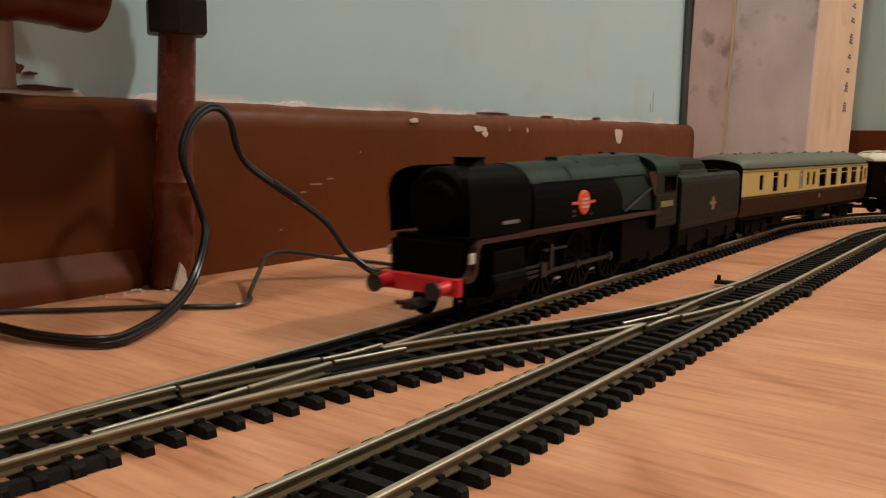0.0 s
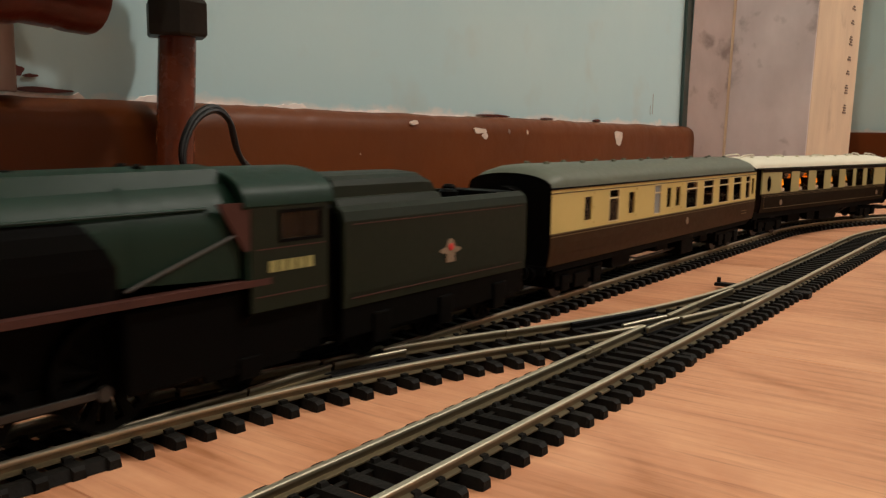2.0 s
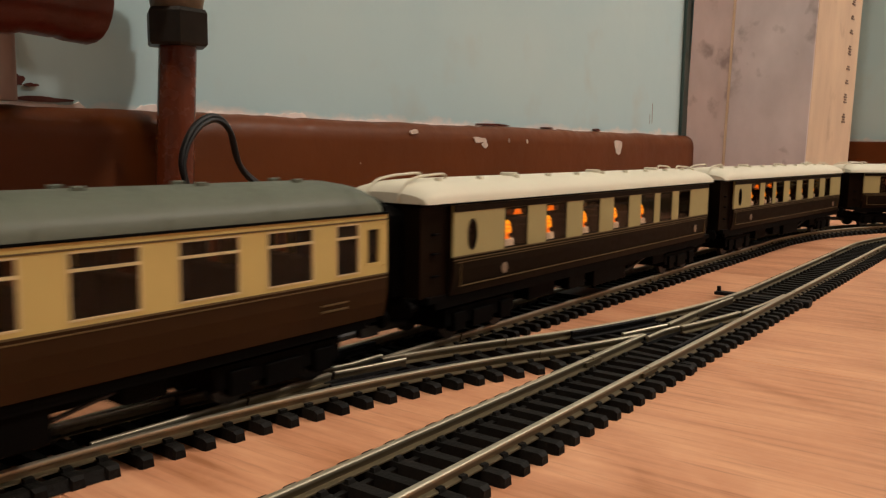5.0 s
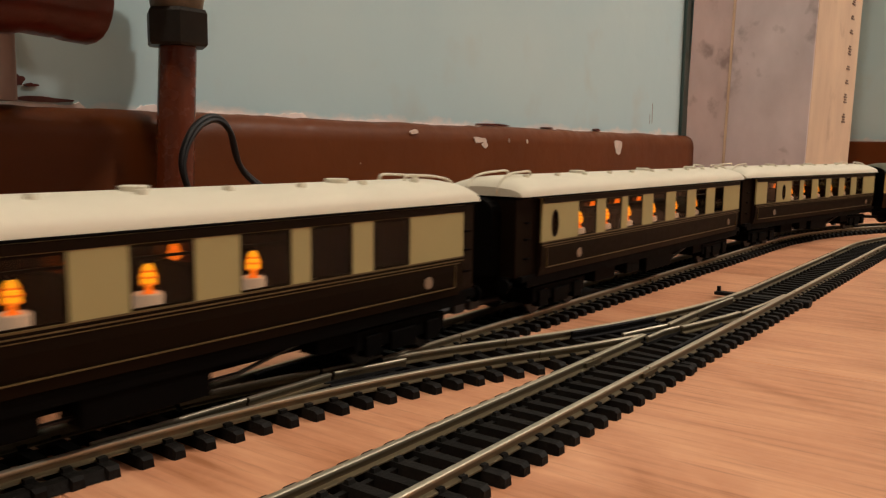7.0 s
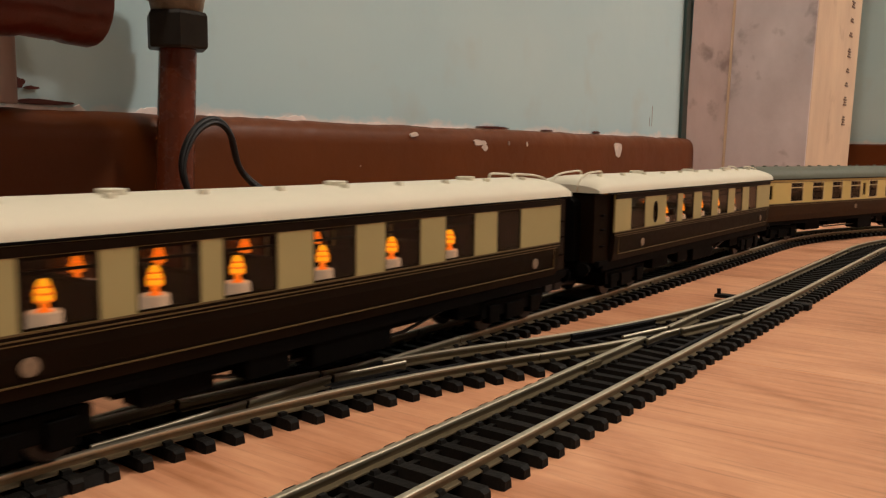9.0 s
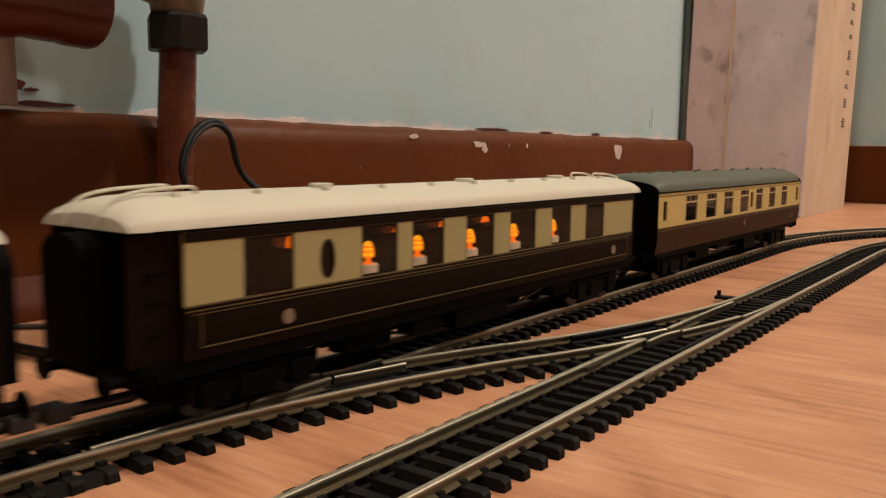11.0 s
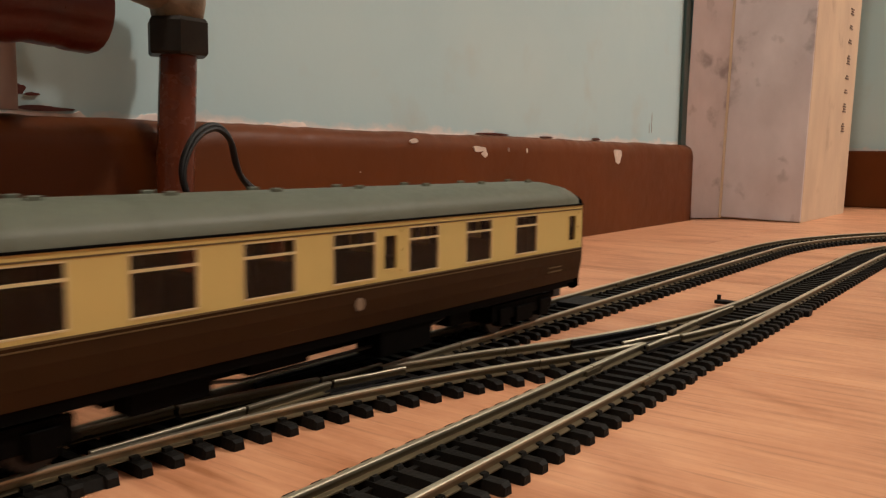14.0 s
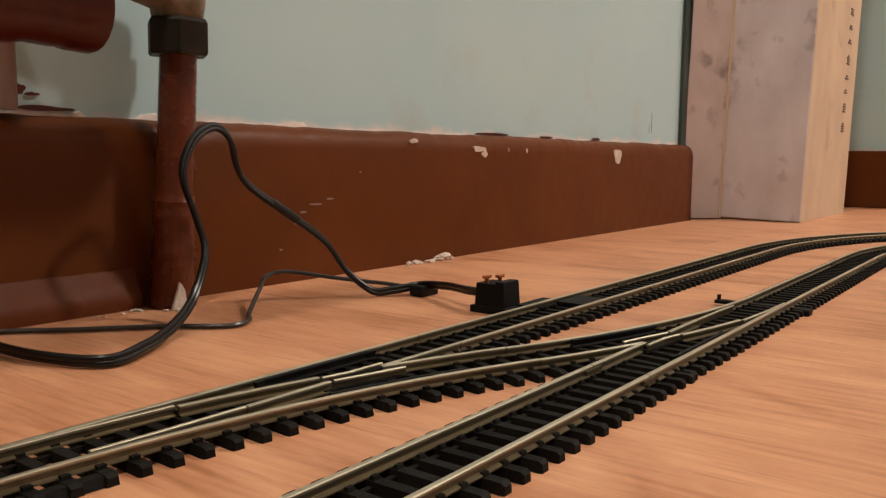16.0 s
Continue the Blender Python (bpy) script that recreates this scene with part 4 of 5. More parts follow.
def pullman(name, label, length, wins, dark, ovals, vents):
    """Umber and cream dining car with a white roof; the sides start 12 mm in from the ends."""
    root = thing(name, label, "model coach", "coaches of the train")
    half, z0, zw, zg, zt, inn = 18.4, 16.2, 28.5, 45.0, 52.5, 12.0
    holes = [(a + inn, b + inn, 28.6, 42.6) for a, b in wins + dark]
    body_shell(root, length, half, z0, zw, zg, zt, holes + [(o + inn - 2.6, o + inn + 2.6, 30.2, 40.2) for o in ovals], M_UMBER, M_PCREAM, M_WHITEROOF, 0.9, inn)
    for sy in (-1, 1):
        bm = bmesh.new()
        box(bm, inn, length - inn, *sorted((sy * (half - 0.2), sy * (half + 0.2))), 42.7, 44.8)
        part("fascia", bm, M_UMBER, root, "umber band under the roof")
        for a, b in wins + dark:
            window(root, a + inn, b + inn, 28.6, 42.6, half, sy, None, 39.6 if (a, b) in wins else None, w=0.7)
        for o in ovals:
            bm = bmesh.new()
            xo = o + inn
            n = 24
            inner = [(xo + 2.0 * math.cos(2 * math.pi * i / n), 35.2 + 4.3 * math.sin(2 * math.pi * i / n)) for i in range(n)]
            outer = [(xo + 2.75 * math.cos(2 * math.pi * i / n), 35.2 + 5.15 * math.sin(2 * math.pi * i / n)) for i in range(n)]
            yy = sy * (half + 0.14)
            vi = [bm.verts.new((x, yy, z)) for x, z in inner]
            vo = [bm.verts.new((x, yy, z)) for x, z in outer]
            wi = [bm.verts.new((x, sy * (half - 0.6), z)) for x, z in inner]
            for i in range(n):
                j = (i + 1) % n
                bm.faces.new((vi[i], vi[j], vo[j], vo[i]))
                bm.faces.new((vi[i], vi[j], wi[j], wi[i]))
            w = part("oval_window", bm, M_UMBER, root, "dark rimmed oval window")
            # cream panel that closes the square corners round the oval
            bm = bmesh.new()
            sq = []
            for i in range(n):
                c, s = math.cos(2 * math.pi * i / n), math.sin(2 * math.pi * i / n)
                k = 1 / max(abs(c), abs(s))
                sq.append((xo + 2.62 * c * k, 35.2 + 5.02 * s * k))
            a0 = [bm.verts.new((x, sy * half, z)) for x, z in outer]
            b0 = [bm.verts.new((x, sy * half, z)) for x, z in sq]
            for i in range(n):
                j = (i + 1) % n
                bm.faces.new((a0[i], a0[j], b0[j], b0[i]))
            bmesh.ops.solidify(bm, geom=bm.faces[:], thickness=0.5)
            part("oval_surround", bm, M_PCREAM, w)
            bm = bmesh.new()
            loft(bm, [[(x, sy * (half - 0.5), z) for x, z in inner], [(x, sy * (half - 0.3), z) for x, z in inner]])
            part("pane", bm, M_GLASS, w, "glass pane")
        # lining panels on the lower side
        bm = bmesh.new()
        yy = sorted((sy * (half - 0.9), sy * (half - 0.02)))
        box(bm, inn + 4, length - inn - 4, *yy, 18.9, 19.15)
        part("lining", bm, M_GOLD, root, "thin gold lining")
        bm = bmesh.new()
        yy = sorted((sy * (half - 0.4), sy * (half + 0.14)))
        box(bm, inn + 2, length - inn - 2, *yy, 26.55, 26.75)
        for x in (inn + 4, length - inn - 4.25):
            box(bm, x, x + 0.25, *yy, 18.9, 26.55)
        part("lining", bm, M_GOLD, root, "thin gold lining")
    for x0, x1, d in ((0.5, inn, 1), (length - inn, length - 0.5, -1)):
        bm = bmesh.new()
        rings = []
        for x, k in ((x0, 14.2 if d > 0 else 16.2), (x1, 16.2 if d > 0 else 14.2)):
            rings.append([(x, -k, z0), (x, -k, zg - 0.5), (x, k, zg - 0.5), (x, k, z0)])
        loft(bm, rings)
        v = part("vestibule", bm, M_UMBER, root, "umber recessed end vestibule")
        for z in (23, 30, 36):
            bm = bmesh.new()
            xm = (x0 + x1) / 2
            box(bm, xm - 1.5, xm + 1.5, -16.4, -15.0, z - 0.3, z + 0.3)
            part("door_rail", bm, M_BLACK, v, "small metal handrail")
        # white pipe rails that curl over the roof end
        xe, o = (x0, 1) if d > 0 else (x1, -1)
        for y in (-7.5, 7.5):
            bm = bmesh.new()
            tube(bm, spline([(xe - o * 1.0, y * 0.8, 46), (xe - o * 0.6, y * 0.85, 48.5), (xe + o * 3, y * 0.85, 51.8), (xe + o * 9, y * 0.75, 53.2), (xe + o * 16, y * 0.7, 53.7), (xe + o * 24, y * 0.68, 53.8), (xe + o * 24.6, y * 0.68, 51.4)], 5), 0.45, 7)
            part("roof_pipe", bm, M_WHITEROOF, root, "white curled roof-end pipe", smooth=True)
        end_wall(root, x0 if d > 0 else x1, d, 14.0, z0, zg - 1, zt - 3, M_BLACK)
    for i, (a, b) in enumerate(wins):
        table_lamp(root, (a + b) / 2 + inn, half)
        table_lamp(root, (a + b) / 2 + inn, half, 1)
    seats(root, [a + inn - 4.5 for a, b in wins], half, 35)
    bm = bmesh.new()
    cells(bm, 14, length - 14, 16.5, 44.5, 16.2, 16.6, [(a + inn - 0.5, b + inn + 0.5, 28, 43) for a, b in wins])
    part("inner_lining", bm, M_SEAT, root)
    for x in (inn + 1.2, length - inn - 1.8):
        bm = bmesh.new()
        box(bm, x, x + 0.6, -17.3, 17.3, 16.5, 44.5)
        part("bulkhead", bm, M_SEAT, root)
    bogie(root, 36)
    bogie(root, length - 36)
    underframe(root, length, [(68, 88, -13, -6, 6.5), (186, 202, -13, -6, 7.0), (118, 150, -15, -6, 5.5), (96, 110, -15, -8, 7), (160, 172, 6, 14, 6)])
    for x, w, y in vents:
        bm = bmesh.new()
        h = 1.0
        turned(bm, (x, y, zt - 0.9 - (0.6 if abs(y) > 3 else 0)), (0, 0, 1), [(0, w), (1.2 + h * 0.6, w), (1.3 + h * 0.7, w * 0.92)], 16)
        part("roof_vent", bm, M_WHITEROOF, root, "white round roof vent", smooth=True)
    for x in (30 + inn, length - inn - 18):
        crest(root, x, 22.2, half, 1.9)
    return root


# ---------------------------------------------------------------- locomotive and tender. Local x = 0 at the buffer beam
def driving_wheel(name, r, spokes, parent, x, label):
    """A pair of connected spoked wheels on one axle line, each a part of its own."""
    pair = []
    for sy in (-1, 1):
        bm = bmesh.new()
        y0, y1, n = sy * 7.6, sy * 9.7, spokes * 2
        radii = (0.01, r * 0.22, r * 0.86, r)
        rows = [[bm.verts.new((q * math.cos(2 * math.pi * k / n), y0, q * math.sin(2 * math.pi * k / n))) for k in range(n)] for q in radii]
        made = []
        for i in range(3):
            for k in range(n):
                if i != 1 or k % 2 == 0:
                    made.append(bm.faces.new((rows[i][k], rows[i][(k + 1) % n], rows[i + 1][(k + 1) % n], rows[i + 1][k])))
        for v in bmesh.ops.extrude_face_region(bm, geom=made, use_keep_orig=True)["geom"]:
            if isinstance(v, bmesh.types.BMVert):
                v.co.y = y1
        w = part(name, bm, M_LOCOBLK, parent, label)
        w.matrix_basis = pose(x * MM, 0, r * MM)
        pair.append(w)
    return pair


DRIVERS = (65, 96, 127)
DRIVER_R = 12.6


def locomotive():
    root = thing("steam_locomotive", "dark green model express steam locomotive with red buffer beam", "model locomotive")
    # boiler: black smokebox, green barrel and tapered firebox casing
    cz = 39.5
    bm = bmesh.new()
    turned(bm, (10, 0, cz), (1, 0, 0), [(0, 11.5), (0.8, 12.6), (2, 13.1), (40, 13.3)], 32)
    part("smokebox", bm, M_LOCOBLK, root, "black smokebox", smooth=True)
    bm = bmesh.new()
    turned(bm, (10, 0, cz - 1), (-1, 0, 0), [(0, 9.6), (0.6, 9.6), (1.6, 8.4), (2.4, 5), (2.7, 1)], 28)
    for z in (-4, 4):
        box(bm, 7.4, 8.4, -8, 2, cz - 1 + z - 0.5, cz - 1 + z + 0.5)
    box(bm, 6.8, 7.6, -4.5, 4.5, cz + 5.5, cz + 7.2)
    part("smokebox_door", bm, M_LOCOBLK, root, "round black smokebox door", smooth=False)
    bm = bmesh.new()

    def shell(x, w, top, low):
        pts = [(-w, low)]
        for i in range(0, 17):
            a = math.pi * i / 16
            pts.append((-w * math.cos(a), cz + (top - cz) * math.sin(a) ** 0.9))
        return [(x, y, z) for y, z in pts + [(w, low)]]
    loft(bm, [shell(50, 13.4, 53, 33), shell(98, 13.9, 53.6, 33), shell(132, 14.6, 54.2, 31), shell(158, 15.4, 54.6, 29.5)])
    part("boiler", bm, M_GREEN, root, "dark green boiler casing", smooth=True)
    bm = bmesh.new()
    for sy in (-1, 1):
        skin = [(14.2, 29, 0), (14.6, 36, 0.04), (14.4, 40, 0.35), (13.7, 43.2, 0.7), (12.9, 45.6, 1), (11.8, 45.6, 1), (12.6, 29, 0)]
        loft(bm, [[(50.8, sy * y, z) for y, z, k in skin], [(127 - 8 * k, sy * y * 1.03, z) for y, z, k in skin]])
    part("side_casing", bm, M_LOCOBLK, root, "black lower boiler side")
    for x in (50.5, 84, 131):
        bm = bmesh.new()
        a = shell(x - 0.7, 13.75 + (x - 50) * 0.012, 53.55 + (x - 50) * 0.012, 33)
        b = [(x + 0.7, y, z) for _, y, z in a]
        loft(bm, [a, b], closed=False, caps=False)
        bmesh.ops.solidify(bm, geom=bm.faces[:], thickness=0.2)
        part("boiler_band", bm, M_LOCOBLK if x < 60 else M_GREEN, root, "thin boiler band", smooth=True)
    # raised panel over the firebox
    bm = bmesh.new()
    loft(bm, [[(x, -w, cz + 10), (x, -w * 0.75, t), (x, 0, t + 0.9), (x, w * 0.75, t), (x, w, cz + 10)] for x, w, t in ((100, 8, 52.8), (108, 9.6, 54.4), (158, 10.5, 55))])
    part("top_casing", bm, M_GREEN, root, smooth=True)
    bm = bmesh.new()
    rod(bm, (58, -13.0, 46), (150, -14.2, 46.4), 0.38, seg=8)
    part("handrail", bm, M_GREEN, root, "thin boiler handrail")
    bm = bmesh.new()
    turned(bm, (29, 0, 51.6), (0, 0, 1), [(0, 6.4), (1.0, 5.4), (3.2, 5.0), (3.4, 5.6), (4.0, 5.6), (4.1, 4.0)], 20)
    bmesh.ops.scale(bm, vec=(1.2, 1, 1), space=Matrix.Translation((-29, 0, 0)), verts=bm.verts)
    part("chimney", bm, M_LOCOBLK, root, "wide low black chimney", smooth=True)
    for x, y, r, z in ((88, 0, 2.6, 53), (112, 0, 2.2, 53.6), (140, -3, 1.2, 54.4), (140, 3, 1.2, 54.4)):
        bm = bmesh.new()
        turned(bm, (x, y, z), (0, 0, 1), [(0, r), (1.4, r), (1.9, r * 0.6)], 14)
        part("safety_valve", bm, M_LOCOBLK, root)
    # smoke deflectors
    for sy in (-1, 1):
        bm = bmesh.new()
        rows = []
        for x0, x1, y, z in ((6, 44, 16.9, 29.8), (5.2, 44, 16.9, 38), (4.6, 44, 16.9, 44), (4.8, 43.6, 16.6, 46.5), (5.4, 42.8, 15.9, 48.6), (6.6, 41.4, 14.8, 50.4), (9, 38.5, 13.2, 51.8), (13, 34, 11.6, 52.6)):
            rows.append([(x0 + (x1 - x0) * k / 6, sy * y, z) for k in range(7)])
        loft(bm, rows, closed=False, caps=False)
        bmesh.ops.solidify(bm, geom=bm.faces[:], thickness=0.5)
        part("smoke_deflector", bm, M_LOCOBLK, root, "black smoke deflector plate", smooth=True)
        bm = bmesh.new()
        box(bm, 25, 36, *sorted((sy * 17.2, sy * 16.6)), 32.9, 34.1, 0.1)
        part("deflector_slot", bm, M_WORN, root, "pale hand grip")
        bm = bmesh.new()
        box(bm, 5.2, 8.2, *sorted((sy * 17.5, sy * 16.7)), 21.5, 25.0, 0.2)
        part("lamp_bracket", bm, M_WHITE, root, "small white square plate")
        # running plate with its drop to the buffer beam
        bm = bmesh.new()
        prof = [(3, 17), (6, 17.2), (8, 19), (9.4, 27), (11.5, 29), (166, 29), (166, 27.4), (12.5, 27.4), (11, 26), (9.8, 18), (7.6, 15.6), (3, 15.4)]
        loft(bm, [[(x, sy * 17.4, z) for x, z in prof], [(x, sy * 14.0, z) for x, z in prof]])
        part("running_plate", bm, M_PLATE, root, "dark brownish footplate edge")
        bm = bmesh.new()
        box(bm, 9, 160, *sorted((sy * 14.2, sy * 9)), 26.8, 28.4)
        part("valance", bm, M_LOCOBLK, root)
        bm = bmesh.new()
        rod(bm, (128, sy * 15.6, 30.5), (158, sy * 16.0, 40.5), 0.5, seg=8)
        part("pipe_run", bm, M_STEEL, root, "slanting grey pipe")
        # name plate: round badge with wings
        bm = bmesh.new()
        turned(bm, (89.5, sy * 14.2, 36.8), (0, sy, 0), [(0, 5.0), (1.0, 5.0), (1.3, 4.4)], 28)
        box(bm, 79.5, 99.5, *sorted((sy * 14.3, sy * 15.1)), 36.2, 37.4, 0.15)
        badge = part("nameplate", bm, M_ORANGE, root, "round orange-red nameplate with bar")
        for z in (35.0, 36.6, 38.2):
            bm = bmesh.new()
            box(bm, 86.7, 92.3, *sorted((sy * 15.3, sy * 15.75)), z - 0.35, z + 0.35)
            part("name_bar", bm, M_WHITE, badge, "pale unreadable lettering")
        for x in (82, 97):
            bm = bmesh.new()
            box(bm, x - 1.8, x + 1.8, *sorted((sy * 14.0, sy * 14.7)), 33.2, 34.2)
            box(bm, x - 1.6, x + 1.6, *sorted((sy * 14.0, sy * 14.7)), 31.4, 32.2)
            part("inspection_plate", bm, M_STEEL, root, "small grey plate")
        # cylinders, slide bars
        bm = bmesh.new()
        turned(bm, (20, sy * 12.8, 12.6), (1, 0, 0), [(0, 3.2), (0.8, 4.8), (22, 4.8), (23, 3.4)], 18)
        box(bm, 21, 42, *sorted((sy * 9, sy * 16.2)), 14, 24, 0.6)
        part("cylinder", bm, M_LOCOBLK, root)
        for nm, b in (("slide_bar", (43, 66, 12.2, 13.4, 10.3, 11.3)), ("slide_bar", (43, 66, 12.2, 13.4, 14.1, 15.1)), ("crosshead", (58, 62.5, 11.8, 14.2, 10, 15.4)),
                      ("radius_rod", (60, 78, 13.2, 14.0, 19.5, 20.5)), ("expansion_link", (64, 66.5, 13, 14.4, 12, 22)), ("piston_rod", (43, 60, 12.3, 13.3, 12.1, 13.1))):
            bm = bmesh.new()
            box(bm, b[0], b[1], *sorted((sy * b[2], sy * b[3])), b[4], b[5], 0.2)
            part(nm, bm, M_DKSTEEL, root, "dull steel valve gear piece")
    bm = bmesh.new()
    box(bm, 10, 162, -6.8, 6.8, 10, 28)
    part("main_frame", bm, M_LOCOBLK, root)
    # black block added to fill the dark under firebox and cab
    bm = bmesh.new()
    box(bm, 128, 186, -14.5, 14.5, 7.5, 26.5, 1.0)
    part("black_underfill", bm, M_LOCOBLK, root)
    bm = bmesh.new()
    box(bm, 48, 128, -7.4, 7.4, 6.5, 12)
    part("brake_gear", bm, M_LOCOBLK, root)
    bm = bmesh.new()
    box(bm, 3, 7, -14, 14, 17, 28, 0.4)
    box(bm, 7, 12, -15, 15, 26, 29.5)
    part("front_apron", bm, M_LOCOBLK, root)
    bm = bmesh.new()
    box(bm, 0, 2.6, -16.6, 16.6, 11.2, 17.0, 0.3)
    beam = part("buffer_beam", bm, M_RED, root, "bright red buffer beam")
    for y in (-12.2, 12.2):
        bm = bmesh.new()
        turned(bm, (0, y, 14), (-1, 0, 0), [(0, 2.6), (2.0, 2.3), (5.5, 2.0)], 14)
        b = part("buffer", bm, M_RED, beam, smooth=True)
        bm = bmesh.new()
        turned(bm, (-5.5, y, 14), (-1, 0, 0), [(0, 1.1), (2, 1.1), (2.1, 3.1), (3.0, 3.0)], 16)
        part("buffer_head", bm, M_DKSTEEL, b, "steel buffer head")
    bm = bmesh.new()
    box(bm, -6, 4, -2.4, 2.4, 6.2, 9, 0.4)
    rod(bm, (-5, -5, 8), (-5, 5, 8), 0.8)
    part("coupling", bm, M_DKSTEEL, root)
    # cab
    for sy in (-1, 1):
        # sides take the darker tender green, their shade put into the colour
        bm = bmesh.new()
        ya, yb = sorted((sy * 17.3, sy * 16.5))
        cells(bm, 160, 185.5, 21, 46.6, ya, yb, [(169.0, 183.2, 37.6, 44.8)])
        part("cab_side", bm, M_TGREEN, root, "dark green cab side")
        bm = bmesh.new()
        cells(bm, 168.6, 183.6, 37.2, 45.2, *sorted((sy * 17.5, sy * 16.9)), [(169.4, 182.8, 38.0, 44.4)])
        w = part("cab_window", bm, M_LOCOBLK, root)
        bm = bmesh.new()
        box(bm, 169.2, 183.0, *sorted((sy * 17.05, sy * 16.9)), 37.8, 44.6)
        part("pane", bm, M_GLASS, w, "glass pane")
        # slanting front light of the cab
        bm = bmesh.new()
        tri = [(151.5, 47.4), (160.5, 47.4), (160.5, 36.0), (158.5, 36.0)]
        loft(bm, [[(x, sy * (17.2 - (160.5 - x) * 0.12), z) for x, z in tri], [(x, sy * (16.4 - (160.5 - x) * 0.12), z) for x, z in tri]])
        part("cab_front_light", bm, M_PLATE, root, "dark slanting cab front window")
        bm = bmesh.new()
        for k in range(5):
            box(bm, 165.3 + k * 3.1, 167.7 + k * 3.1, *sorted((sy * 17.55, sy * 17.2)), 30.2, 33.0)
        part("cab_number", bm, M_YELLOW, root, "unreadable yellow cab number bars")
        bm = bmesh.new()
        for z in (24.6, 36.0):
            box(bm, 161.5, 184.5, *sorted((sy * 17.0, sy * 17.38)), z - 0.13, z + 0.13)
        part("lining", bm, M_PLATE, root, "thin dull orange lining")
    bm = bmesh.new()
    rings = []
    for x in (158, 187.5):
        top = [(y, z) for y, z in arch(17.6, 46.4, 55.2, 16, 0.75)]
        rings.append([(x, y, z) for y, z in top] + [(x, y * 0.95, z - 0.9) for y, z in reversed(top)])
    loft(bm, rings)
    part("cab_roof", bm, M_GREEN, root, "dark green curved cab roof", smooth=True)
    bm = bmesh.new()
    outline = [(-17, 29), (-17, 46)] + [(y, z) for y, z in arch(17, 46.2, 54.6, 12, 0.75)][1:-1] + [(17, 46), (17, 29)]
    loft(bm, [[(x, y, z) for y, z in outline] for x in (159, 160.4)])
    part("cab_front", bm, M_GREEN, root)
    # a black centre sheet is added to stand for the cab's dark inside
    bm = bmesh.new()
    box(bm, 160, 186, -16.4, 16.4, 20, 22)
    box(bm, 161, 170, -14, 14, 22, 45)
    box(bm, 170, 186, -1, 1, 22, 46)
    part("cab_interior", bm, M_LOCOBLK, root)
    # bogie, trailing truck
    bm = bmesh.new()
    for y in (-11, 11):
        box(bm, 12, 46, y - 0.7, y + 0.7, 5.5, 8.5, 0.3)
    box(bm, 26, 32, -10, 10, 6, 10)
    part("leading_bogie", bm, M_LOCOBLK, root)
    bm = bmesh.new()
    for y in (-13.5, 13.5):
        box(bm, 148, 178, y - 0.8, y + 0.8, 6, 10, 0.3)
        box(bm, 158, 165, y - 1.4, y + 1.4, 4.5, 10, 0.4)
    box(bm, 150, 176, -13, 13, 10, 14)
    part("trailing_truck", bm, M_LOCOBLK, root)
    for x in (16, 42, 162):
        driving_wheel("carrying_wheel", 6.6, 10, root, x, "small spoked carrying wheel")
    drivers = [driving_wheel("driving_wheel", DRIVER_R, 14, root, x, "large spoked driving wheel") for x in DRIVERS]
    rods = []
    for sy in (-1, 1):
        bm = bmesh.new()
        box(bm, DRIVERS[0] - 96, DRIVERS[2] - 96, *sorted((sy * 11.0, sy * 11.8)), -0.8, 0.8, 0.15)
        for x in DRIVERS:
            rod(bm, (x - 96, sy * 10.8, 0), (x - 96, sy * 12.2, 0), 1.7)
        rods.append(part("coupling_rod", bm, M_STEEL, root, "steel coupling rod"))
    return root, drivers, rods


